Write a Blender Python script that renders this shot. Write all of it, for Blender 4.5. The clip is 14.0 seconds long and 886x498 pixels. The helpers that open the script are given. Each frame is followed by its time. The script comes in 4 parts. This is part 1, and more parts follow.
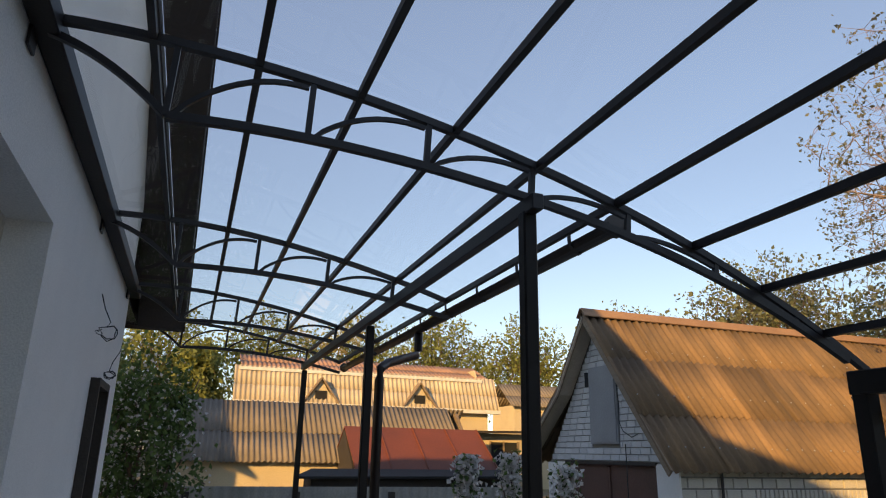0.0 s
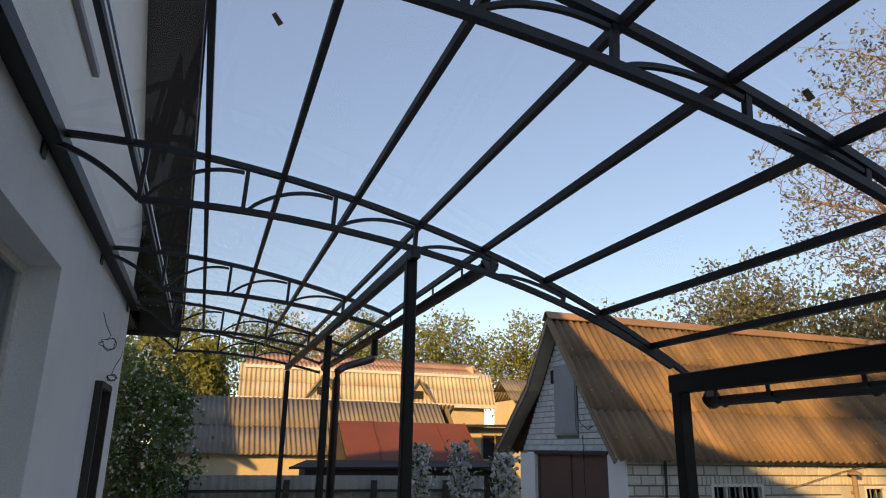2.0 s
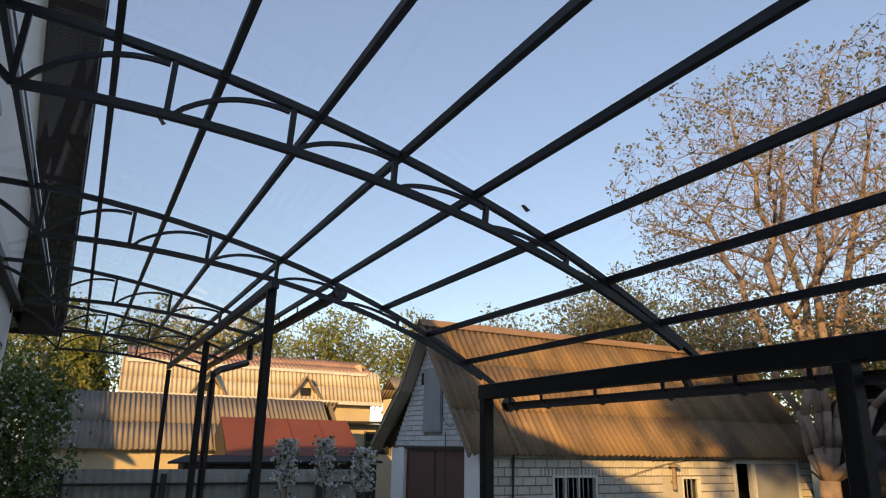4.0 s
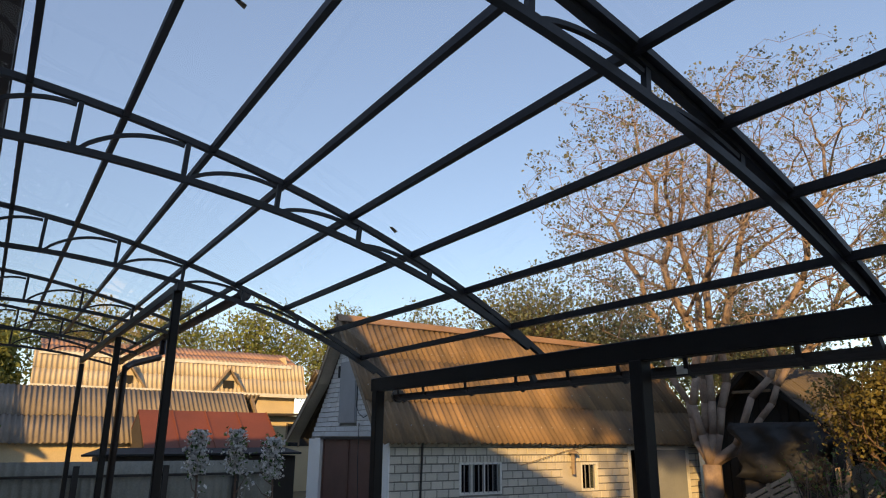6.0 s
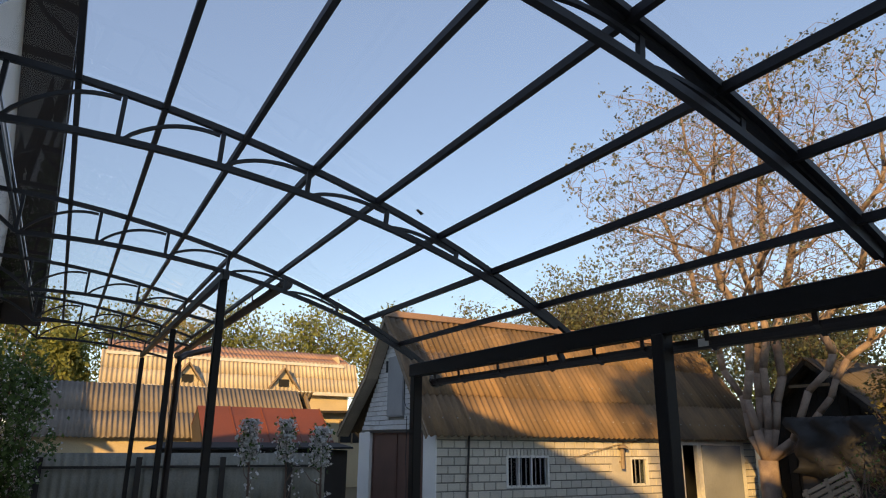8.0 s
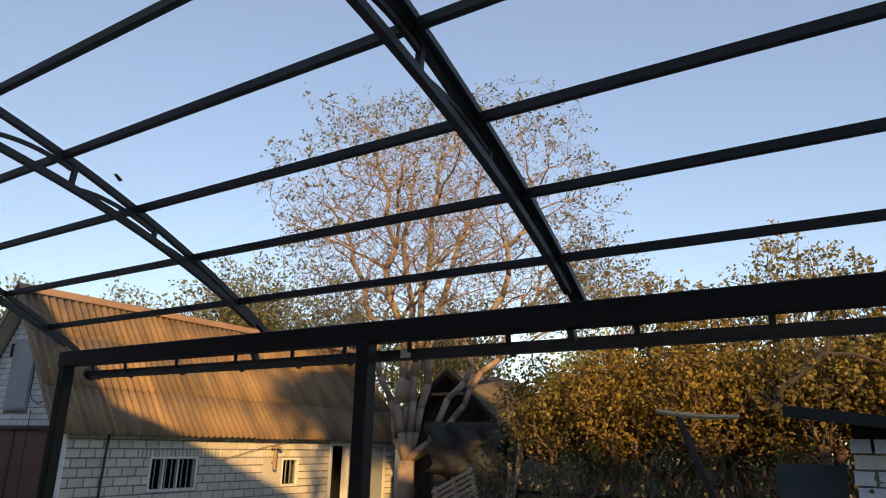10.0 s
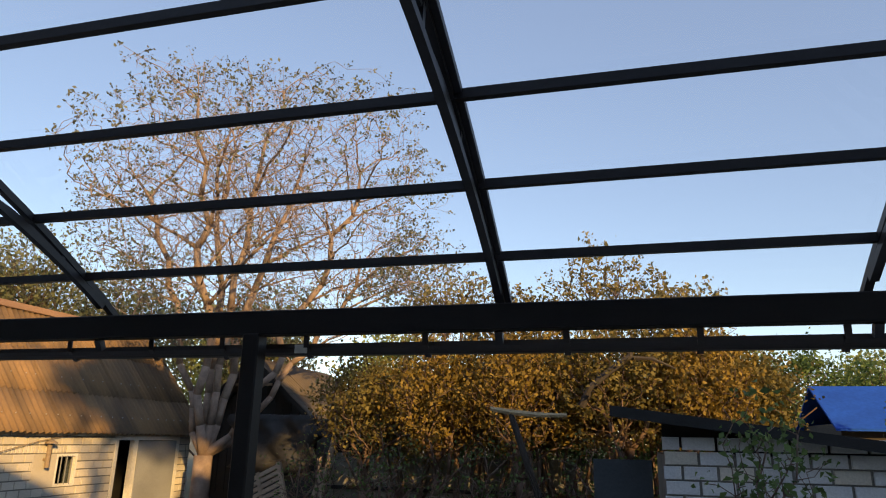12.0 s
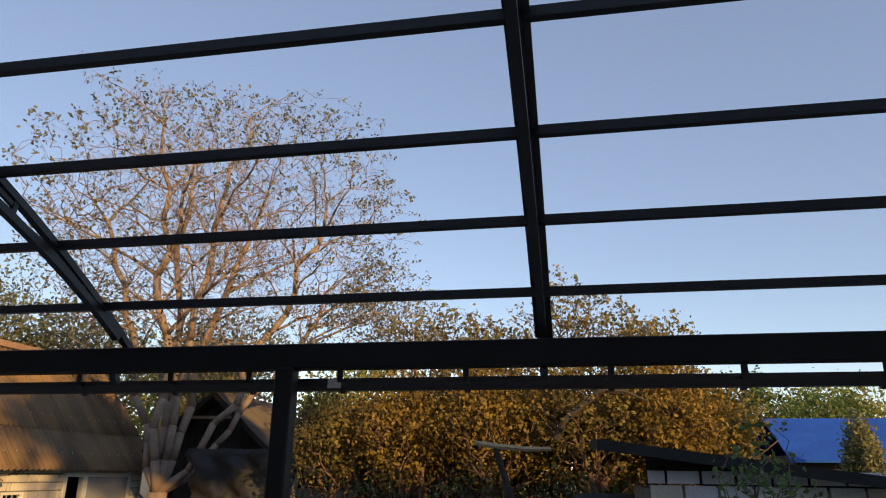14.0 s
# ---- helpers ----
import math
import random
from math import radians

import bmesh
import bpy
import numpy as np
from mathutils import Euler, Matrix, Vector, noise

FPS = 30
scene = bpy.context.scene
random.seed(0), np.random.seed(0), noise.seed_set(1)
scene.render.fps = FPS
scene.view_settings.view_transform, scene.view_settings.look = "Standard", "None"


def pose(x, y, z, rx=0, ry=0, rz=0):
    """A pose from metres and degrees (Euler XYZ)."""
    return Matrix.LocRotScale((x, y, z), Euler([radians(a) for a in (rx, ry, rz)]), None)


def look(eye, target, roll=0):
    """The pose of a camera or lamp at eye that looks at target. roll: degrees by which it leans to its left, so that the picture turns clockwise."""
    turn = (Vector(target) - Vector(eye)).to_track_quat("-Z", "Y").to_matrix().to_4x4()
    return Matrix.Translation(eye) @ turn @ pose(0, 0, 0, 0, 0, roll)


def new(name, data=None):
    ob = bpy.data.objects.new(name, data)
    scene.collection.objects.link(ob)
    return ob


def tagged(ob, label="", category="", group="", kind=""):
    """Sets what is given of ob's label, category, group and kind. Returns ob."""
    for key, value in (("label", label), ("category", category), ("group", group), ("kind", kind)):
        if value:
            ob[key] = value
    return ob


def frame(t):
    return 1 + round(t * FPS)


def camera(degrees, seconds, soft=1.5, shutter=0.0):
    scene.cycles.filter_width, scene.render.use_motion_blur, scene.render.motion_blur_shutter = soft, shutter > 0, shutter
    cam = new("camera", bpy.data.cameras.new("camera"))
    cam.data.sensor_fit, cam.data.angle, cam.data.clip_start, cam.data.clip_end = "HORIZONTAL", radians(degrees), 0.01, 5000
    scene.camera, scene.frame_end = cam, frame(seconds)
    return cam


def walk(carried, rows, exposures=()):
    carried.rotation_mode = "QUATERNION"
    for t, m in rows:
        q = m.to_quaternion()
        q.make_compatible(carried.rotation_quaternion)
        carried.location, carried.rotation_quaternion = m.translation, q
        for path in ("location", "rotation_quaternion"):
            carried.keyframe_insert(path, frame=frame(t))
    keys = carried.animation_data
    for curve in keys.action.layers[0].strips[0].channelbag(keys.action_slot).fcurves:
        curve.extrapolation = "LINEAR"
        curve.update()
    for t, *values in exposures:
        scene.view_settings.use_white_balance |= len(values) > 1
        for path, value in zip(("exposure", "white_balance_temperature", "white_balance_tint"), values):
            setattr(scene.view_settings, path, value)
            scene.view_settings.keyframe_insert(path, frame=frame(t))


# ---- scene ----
cam = camera(66.6, 14.0, soft=1.1)
PATH = [
    (0, (0.331, -0.003, 1.776), (0.977, 1.798, 2.36), 1.1),
    (0.5, (0.28, -0.36, 1.754), (0.935, 1.442, 2.323), 0.9),
    (1, (0.317, -0.654, 1.751), (0.96, 1.152, 2.32), 0.9),
    (1.5, (0.483, -0.974, 1.741), (1.118, 0.837, 2.305), 0.7),
    (2, (0.58, -1.307, 1.726), (1.198, 0.508, 2.295), 0.9),
    (2.5, (0.607, -1.642, 1.73), (1.233, 0.172, 2.291), 1.0),
    (3, (0.599, -1.921, 1.715), (1.297, -0.135, 2.282), 0.9),
    (3.5, (0.565, -2.262, 1.68), (1.336, -0.506, 2.249), 0.9),
    (4, (0.52, -2.538, 1.711), (1.406, -0.837, 2.275), 1.0),
    (4.2, (0.505, -2.631, 1.72), (1.447, -0.956, 2.276), 1.0),
    (6.3, (0.508, -3.338, 1.669), (1.567, -1.732, 2.215), 0.4),
    (6.5, (0.494, -3.35, 1.669), (1.544, -1.739, 2.218), 0.4),
    (7, (0.522, -3.401, 1.612), (1.516, -1.752, 2.153), 0.1),
    (7.2, (0.542, -3.474, 1.578), (1.422, -1.762, 2.12), 0.0),
    (9.3, (0.638, -3.424, 1.482), (2.032, -2.107, 2.048), 1.6),
    (9.5, (0.575, -3.342, 1.533), (2.084, -2.153, 2.089), 1.4),
    (10, (0.509, -3.157, 1.549), (2.125, -2.12, 2.107), 1.2),
    (10.5, (0.481, -3.016, 1.586), (2.2, -2.154, 2.137), 1.0),
    (11, (0.489, -2.865, 1.582), (2.283, -2.17, 2.127), 1.1),
    (11.5, (0.524, -2.658, 1.588), (2.361, -2.089, 2.136), 1.4),
    (12, (0.519, -2.454, 1.619), (2.378, -1.955, 2.162), 1.1),
    (12.5, (0.48, -2.258, 1.616), (2.374, -1.92, 2.163), 1.2),
    (13, (0.428, -2.047, 1.639), (2.333, -1.819, 2.206), 1.2),
    (13.5, (0.456, -2.008, 1.653), (2.307, -1.758, 2.37), 0.7),
    (14, (0.434, -1.999, 1.634), (2.302, -1.65, 2.266), 0.7),
]
walk(cam, [(t, look(eye, target, roll)) for t, eye, target, roll in PATH], [(0, 0.95, 9100, 14), (4, 0.98, 8900, 13), (6.5, 0.95, 8500, 12), (9.5, 1.04, 9000, 13), (11.5, 1.14, 9000, 13), (12, 1.04, 8700, 13), (12.5, 1.22, 9200, 14), (13, 1.0, 8800, 14), (13.5, 0.92, 8700, 15), (14, 0.88, 8700, 15)])

# ---- light ----
SUN_EL, SUN_FROM = radians(16.0), Vector((-0.745, -0.667, 0)).normalized()
world = bpy.data.worlds.new("sky")
scene.world = world
world.use_nodes = True
wn = world.node_tree
sky = wn.nodes.new("ShaderNodeTexSky")
sky.sky_type = "NISHITA"
sky.sun_disc = False
sky.sun_elevation = SUN_EL
sky.sun_rotation = math.atan2(SUN_FROM.x, SUN_FROM.y)
sky.altitude, sky.air_density, sky.dust_density, sky.ozone_density = 900, 1.0, 0.1, 2.5
even = wn.nodes.new("ShaderNodeMixRGB")
even.inputs[0].default_value = 0.36
even.inputs[2].default_value = (1.15, 1.7, 3.3, 1)
wn.links.new(sky.outputs[0], even.inputs[1])
wn.links.new(even.outputs[0], wn.nodes["Background"].inputs[0])
wn.nodes["Background"].inputs[1].default_value = 0.15
sun_data = bpy.data.lights.new("sun", "SUN")
sun_data.energy, sun_data.angle, sun_data.color = 3.1, radians(0.6), (1.0, 0.7, 0.32)
sun = new("sun", sun_data)
sun.matrix_world = look((0, 0, 30), Vector((0, 0, 30)) - SUN_FROM * math.cos(SUN_EL) - Vector((0, 0, math.sin(SUN_EL))))


# ---- mesh and material helpers ----
class Mesh:
    """Collects vertices and faces of one part."""

    def __init__(self):
        self.v, self.f = [], []

    def add(self, verts, faces):
        n = len(self.v)
        self.v += [tuple(p) for p in verts]
        self.f += [tuple(i + n for i in q) for q in faces]
        return self

    def hexa(self, a, b):
        """Hexahedron between two quads."""
        return self.add(list(a) + list(b), [(3, 2, 1, 0), (4, 5, 6, 7), (0, 1, 5, 4), (1, 2, 6, 5), (2, 3, 7, 6), (3, 0, 4, 7)])

    def box(self, lo, hi):
        (a, b, c), (d, e, f) = lo, hi
        return self.hexa([(a, b, c), (d, b, c), (d, e, c), (a, e, c)], [(a, b, f), (d, b, f), (d, e, f), (a, e, f)])

    def bar(self, p, q, w, h, up=(0, 0, 1)):
        """Straight bar of section w x h from p to q."""
        return self.sweep([p, q], w, h, up)

    def sweep(self, pts, w, h, up=(0, 0, 1)):
        """Rectangular tube along a line; w lies across `up`, h along it."""
        pts = [Vector(p) for p in pts]
        rings = []
        for i, p in enumerate(pts):
            d = (pts[min(i + 1, len(pts) - 1)] - pts[max(i - 1, 0)]).normalized()
            s = d.cross(Vector(up))
            s = s.normalized() if s.length > 1e-6 else Vector((1, 0, 0))
            u = s.cross(d).normalized()
            rings.append([p + s * a * w / 2 + u * b * h / 2 for a, b in ((-1, -1), (1, -1), (1, 1), (-1, 1))])
        return self.rings(rings)

    def pipe(self, pts, r, n=8):
        """Round pipe along a line; r is one radius or one per point."""
        pts = [Vector(p) for p in pts]
        rr = r if isinstance(r, (list, tuple)) else [r] * len(pts)
        rings = []
        for i, p in enumerate(pts):
            d = (pts[min(i + 1, len(pts) - 1)] - pts[max(i - 1, 0)]).normalized()
            s = d.cross(Vector((0, 0, 1)) if abs(d.z) < 0.95 else Vector((1, 0, 0))).normalized()
            u = s.cross(d)
            rings.append([p + (s * math.cos(k * math.tau / n) + u * math.sin(k * math.tau / n)) * rr[i] for k in range(n)])
        return self.rings(rings)

    def rings(self, rings):
        n, base = len(rings[0]), len(self.v)
        self.v += [tuple(p) for r in rings for p in r]
        for i in range(len(rings) - 1):
            for k in range(n):
                a, b = base + i * n + k, base + i * n + (k + 1) % n
                self.f.append((a, b, b + n, a + n))
        self.f.append(tuple(base + k for k in reversed(range(n))))
        self.f.append(tuple(base + (len(rings) - 1) * n + k for k in range(n)))
        return self

    def data(self, name, material, smooth=False):
        me = bpy.data.meshes.new(name)
        me.from_pydata(self.v, [], self.f)
        me.materials.append(material)
        if smooth:
            me.polygons.foreach_set("use_smooth", [True] * len(me.polygons))
        me.update()
        return me


def part(name, mesh, material, parent=None, label="", bevel=0.0, smooth=False):
    """One mesh object, a thing or a part of its parent."""
    ob = new(name, mesh.data(name, material, smooth))
    if bevel:
        m = ob.modifiers.new("edges", "BEVEL")
        m.width, m.segments, m.limit_method = bevel, 1, "ANGLE"
    if parent:
        ob.parent = parent
    return tagged(ob, label)


def thing(name, label, category, group="", kind="", at=(0, 0, 0)):
    """An empty at the base of a thing that has parts."""
    ob = new(name)
    ob.location = at
    ob.empty_display_size = 0.1
    return tagged(ob, label, category, group, kind)


def quads(name, verts, material, parent=None, label=""):
    """Loose quads from an array of shape (n, 4, 3)."""
    verts = np.asarray(verts, np.float32)
    n = len(verts)
    me = bpy.data.meshes.new(name)
    me.vertices.add(4 * n)
    me.vertices.foreach_set("co", verts.ravel())
    me.loops.add(4 * n)
    me.loops.foreach_set("vertex_index", np.arange(4 * n, dtype=np.int32))
    me.polygons.add(n)
    me.polygons.foreach_set("loop_start", np.arange(0, 4 * n, 4, dtype=np.int32))
    me.materials.append(material)
    me.update(calc_edges=True)
    ob = new(name, me)
    if parent:
        ob.parent = parent
    return tagged(ob, label)


def leaf_quads(centres, size, rng, long=1.6):
    """Small bent leaves, turned at random, round the given centres."""
    n = len(centres)
    d = rng.normal(size=(n, 3))
    d /= np.linalg.norm(d, axis=1, keepdims=True)
    e = np.cross(d, rng.normal(size=(n, 3)))
    e /= np.linalg.norm(e, axis=1, keepdims=True)
    s = size * rng.uniform(0.6, 1.3, (n, 1))
    nrm = np.cross(d, e) * s * 0.25
    return np.stack([centres - d * s * long / 2, centres + e * s / 2 + nrm, centres + d * s * long / 2, centres - e * s / 2 + nrm], 1)


def material(name, base, rough=0.7, metal=0.0, other=None, scale=3.0, fine=40.0, bump=0.3, amount=0.5, rand=0.0, stretch=(1, 1, 1), island=0.0, spec=0.5):
    """Procedural surface: two colours mixed by broad stains and fine grain, with relief."""
    m = bpy.data.materials.new(name)
    m.use_nodes = True
    t = m.node_tree
    bs = t.nodes["Principled BSDF"]
    bs.inputs["Roughness"].default_value, bs.inputs["Metallic"].default_value = rough, metal
    bs.inputs["Specular IOR Level"].default_value = spec
    co = t.nodes.new("ShaderNodeTexCoord")
    mp = t.nodes.new("ShaderNodeMapping")
    mp.inputs["Scale"].default_value = stretch
    t.links.new(co.outputs["Object"], mp.inputs["Vector"])
    broad, grain = t.nodes.new("ShaderNodeTexNoise"), t.nodes.new("ShaderNodeTexNoise")
    broad.inputs["Scale"].default_value, broad.inputs["Detail"].default_value = scale, 5
    grain.inputs["Scale"].default_value, grain.inputs["Detail"].default_value = fine, 3
    for node in (broad, grain):
        t.links.new(mp.outputs[0], node.inputs["Vector"])
    other = other or tuple(c * 0.6 for c in base)
    ramp = t.nodes.new("ShaderNodeValToRGB")
    ramp.color_ramp.elements[0].position, ramp.color_ramp.elements[1].position = 0.5 - amount / 2, 0.5 + amount / 2
    ramp.color_ramp.elements[0].color, ramp.color_ramp.elements[1].color = (*other, 1), (*base, 1)
    t.links.new(broad.outputs["Fac"], ramp.inputs["Fac"])
    hsv = t.nodes.new("ShaderNodeHueSaturation")
    t.links.new(ramp.outputs["Color"], hsv.inputs["Color"])
    value = t.nodes.new("ShaderNodeMath")
    value.operation = "MULTIPLY_ADD"
    t.links.new(grain.outputs["Fac"], value.inputs[0])
    value.inputs[1].default_value, value.inputs[2].default_value = 0.5, 0.75
    last = value
    for want, node, out in ((rand, "ShaderNodeObjectInfo", "Random"), (island, "ShaderNodeNewGeometry", "Random Per Island")):
        if want:
            src = t.nodes.new(node)
            more = t.nodes.new("ShaderNodeMath")
            more.operation = "MULTIPLY_ADD"
            t.links.new(src.outputs[out], more.inputs[0])
            more.inputs[1].default_value = want
            t.links.new(last.outputs[0], more.inputs[2])
            less = t.nodes.new("ShaderNodeMath")
            less.operation = "SUBTRACT"
            t.links.new(more.outputs[0], less.inputs[0])
            less.inputs[1].default_value = want / 2
            last = less
    t.links.new(last.outputs[0], hsv.inputs["Value"])
    t.links.new(hsv.outputs["Color"], bs.inputs["Base Color"])
    if bump:
        bp = t.nodes.new("ShaderNodeBump")
        bp.inputs["Strength"].default_value, bp.inputs["Distance"].default_value = bump, 0.01
        t.links.new(grain.outputs["Fac"], bp.inputs["Height"])
        t.links.new(bp.outputs[0], bs.inputs["Normal"])
    return m


def leaf_material(name, base, island=0.6, through_light=0.35):
    m = material(name, base, rough=0.6, other=tuple(c * 0.7 for c in base), scale=0.6, fine=6, bump=0, island=island, spec=0.2)
    t = m.node_tree
    bs = t.nodes["Principled BSDF"]
    tr, mix = t.nodes.new("ShaderNodeBsdfTranslucent"), t.nodes.new("ShaderNodeMixShader")
    col = bs.inputs["Base Color"].links[0].from_socket
    t.links.new(col, tr.inputs["Color"])
    mix.inputs[0].default_value = through_light
    t.links.new(bs.outputs[0], mix.inputs[1])
    t.links.new(tr.outputs[0], mix.inputs[2])
    t.links.new(mix.outputs[0], t.nodes["Material Output"].inputs["Surface"])
    return m


def sheet_glass(name, tint, gloss=0.03, edge=0.5, rough=0.03):
    """Thin clear sheet: light passes straight, with a faint mirror that grows towards the edge-on view."""
    m = bpy.data.materials.new(name)
    m.use_nodes = True
    t = m.node_tree
    t.nodes.remove(t.nodes["Principled BSDF"])
    tr, gl, mix, lw, pw, ad = (t.nodes.new(k) for k in ("ShaderNodeBsdfTransparent", "ShaderNodeBsdfGlossy", "ShaderNodeMixShader", "ShaderNodeLayerWeight", "ShaderNodeMath", "ShaderNodeMath"))
    tr.inputs["Color"].default_value = (*tint, 1)
    gl.inputs["Roughness"].default_value = rough
    lw.inputs["Blend"].default_value = 0.5
    pw.operation, ad.operation = "POWER", "MULTIPLY_ADD"
    pw.inputs[1].default_value = 4.0
    ad.inputs[1].default_value, ad.inputs[2].default_value = edge, gloss
    t.links.new(lw.outputs["Facing"], pw.inputs[0])
    t.links.new(pw.outputs[0], ad.inputs[0])
    t.links.new(ad.outputs[0], mix.inputs[0])
    t.links.new(tr.outputs[0], mix.inputs[1])
    t.links.new(gl.outputs[0], mix.inputs[2])
    t.links.new(mix.outputs[0], t.nodes["Material Output"].inputs["Surface"])
    return m


# ---- materials ----
M_STEEL = material("painted_steel", (0.026, 0.023, 0.025), 0.45, 0.0, (0.016, 0.014, 0.015), 2.0, 60, 0.08, spec=0.4)
M_BEAM = material("brown_black_steel", (0.014, 0.011, 0.01), 0.5, 0.0, (0.009, 0.007, 0.006), 2.0, 60, 0.08, spec=0.25)
M_BROWN = material("brown_metal", (0.03, 0.018, 0.014), 0.4, 0.0, (0.02, 0.012, 0.01), 2.0, 50, 0.05)
M_ALU = material("aluminium_strip", (0.5, 0.52, 0.55), 0.35, 0.8, None, 4, 60, 0.05)
M_POLY = sheet_glass("clear_polycarbonate", (0.94, 0.95, 0.955))
M_GLASS = sheet_glass("window_glass", (0.7, 0.75, 0.78))
M_PLASTER = material("white_plaster", (0.8, 0.78, 0.75), 0.9, 0, (0.7, 0.69, 0.67), 1.2, 120, 0.35)
M_SOFFIT = material("white_soffit", (0.72, 0.71, 0.68), 0.5, 0, (0.62, 0.61, 0.58), 0.8, 30, 0.05)
M_SOFFIT_B = material("brown_soffit", (0.06, 0.045, 0.04), 0.25, 0, (0.045, 0.034, 0.03), 1.5, 40, 0.05)
M_SLATE_R = material("weathered_slate", (0.28, 0.168, 0.086), 0.9, 0, (0.085, 0.06, 0.043), 1.1, 30, 0.5, 0.45, 0.3, (2.0, 0.5, 0.5))
M_SLATE_G = material("grey_slate", (0.26, 0.21, 0.165), 0.9, 0, (0.15, 0.125, 0.1), 1.2, 30, 0.5, 0.6, 0.2)
M_SLATE_Y = material("pale_slate", (0.6, 0.5, 0.36), 0.9, 0, (0.42, 0.34, 0.25), 0.8, 20, 0.4, 0.5, 0.2)
M_BLOCK = material("white_silicate_block", (0.62, 0.56, 0.47), 0.9, 0, (0.5, 0.45, 0.38), 2, 60, 0.4, 0.6, 0.22)
M_BRICK = material("white_silicate_brick", (0.6, 0.6, 0.6), 0.9, 0, (0.48, 0.48, 0.48), 2, 60, 0.4, 0.6, 0.15)
M_MORTAR = material("grey_mortar", (0.27, 0.25, 0.22), 0.95, 0, (0.18, 0.17, 0.15), 3, 80, 0.5)
M_RUST = material("rusty_brown_door", (0.13, 0.06, 0.045), 0.6, 0, (0.08, 0.04, 0.03), 1.5, 30, 0.2)
M_RIDGE = material("rusty_ridge", (0.38, 0.22, 0.13), 0.8, 0, (0.26, 0.15, 0.09), 2, 30, 0.3)
# slate colour darkened to stand in for shade on the hut roof
M_HUT = material("hut_slate", (0.13, 0.1, 0.075), 0.9, 0, (0.07, 0.055, 0.045), 1.2, 30, 0.5, 0.6, 0.2)
M_RED = material("red_painted_sheet", (0.22, 0.055, 0.024), 0.6, 0, (0.12, 0.035, 0.02), 0.7, 25, 0.15, 0.6, 0.1)
M_GREYP = material("grey_painted_hatch", (0.3, 0.31, 0.32), 0.6, 0, (0.22, 0.23, 0.24), 1.5, 40, 0.15)
M_WOOD = material("weathered_wood", (0.3, 0.22, 0.15), 0.85, 0, (0.18, 0.13, 0.09), 3, 40, 0.5, 0.6, 0.3, (1, 1, 6))
M_DARKWOOD = material("dark_wood", (0.05, 0.04, 0.033), 0.85, 0, (0.03, 0.024, 0.02), 2, 40, 0.4, 0.6, 0.3)
M_DOOR = material("brown_door", (0.2, 0.1, 0.05), 0.5, 0, (0.12, 0.06, 0.035), 2, 30, 0.2, 0.5, 0, (6, 6, 1))
M_FENCE = material("grey_sheet_fence", (0.33, 0.31, 0.26), 0.9, 0, (0.19, 0.18, 0.15), 1.5, 30, 0.4, 0.6, 0.2)
M_DARK = material("dark_interior", (0.02, 0.02, 0.02), 0.9)
# board colour blackened to stand in for shade on the hut front
M_SHADE_BOARD = material("shade_dark_board", (0.02, 0.017, 0.015), 0.9, 0, (0.012, 0.01, 0.009), 2, 30, 0.5, 0.6, 0.4)
M_TARP = material("black_tarpaulin", (0.018, 0.018, 0.02), 0.65, 0, (0.015, 0.015, 0.016), 2, 12, 0.8)
M_BLUE = material("blue_tarpaulin", (0.012, 0.085, 0.42), 0.85, 0, (0.01, 0.06, 0.3), 1.5, 10, 0.3, spec=0.1)
M_SLATEBLUE = material("dark_blue_grey_paint", (0.06, 0.075, 0.085), 0.6, 0, (0.04, 0.05, 0.058), 1.5, 30, 0.2)
# light brown boards, colour paled to include bounced light
M_VERGE = material("bounce_paled_verge", (0.52, 0.43, 0.33), 0.9, 0, (0.38, 0.31, 0.24), 2, 40, 0.4, 0.6, 0.2)
M_YELLOW = material("yellow_plaster", (0.62, 0.5, 0.32), 0.9, 0, (0.5, 0.4, 0.26), 0.8, 30, 0.2)
M_WHITE = material("white_paint", (0.75, 0.72, 0.66), 0.6, 0, (0.6, 0.57, 0.5), 2, 30, 0.1)
M_BARK = material("grey_bark", (0.36, 0.26, 0.2), 0.95, 0, (0.18, 0.125, 0.1), 4, 40, 0.8)
M_TWIG = material("brown_twig", (0.16, 0.1, 0.075), 0.9, 0, (0.11, 0.07, 0.05), 4, 30, 0.2)
M_GROUND = material("dry_grass_ground", (0.12, 0.12, 0.06), 0.95, 0, (0.14, 0.1, 0.065), 0.3, 8, 0.8, 0.5)
# branch wood with warm sunlight put into its colour
M_SNAG = material("sunlit_toned_wood", (0.5, 0.36, 0.2), 0.8, 0, (0.36, 0.25, 0.14), 4, 40, 0.4)
M_CABLE = material("black_cable", (0.015, 0.015, 0.015), 0.5)
M_LEAF_GOLD = leaf_material("young_golden_leaf", (0.27, 0.185, 0.05), 0.8)
M_LEAF_WAL = leaf_material("walnut_bud_leaf", (0.2, 0.205, 0.14), 0.7)
M_LEAF_FAR = leaf_material("spring_leaf", (0.29, 0.31, 0.1), 0.7, 0.45)
M_LEAF_PALE = leaf_material("pale_grey_green_leaf", (0.24, 0.25, 0.13), 0.7, 0.45)
M_LEAF_OLIVE = leaf_material("olive_young_leaf", (0.21, 0.17, 0.06), 0.8)
M_LEAF_TOP = leaf_material("grey_green_young_leaf", (0.28, 0.235, 0.105), 0.7)
M_LEAF_GRN = leaf_material("green_leaf", (0.12, 0.185, 0.06), 0.8)
M_BLOSSOM = leaf_material("white_blossom", (0.78, 0.76, 0.74), 0.3)

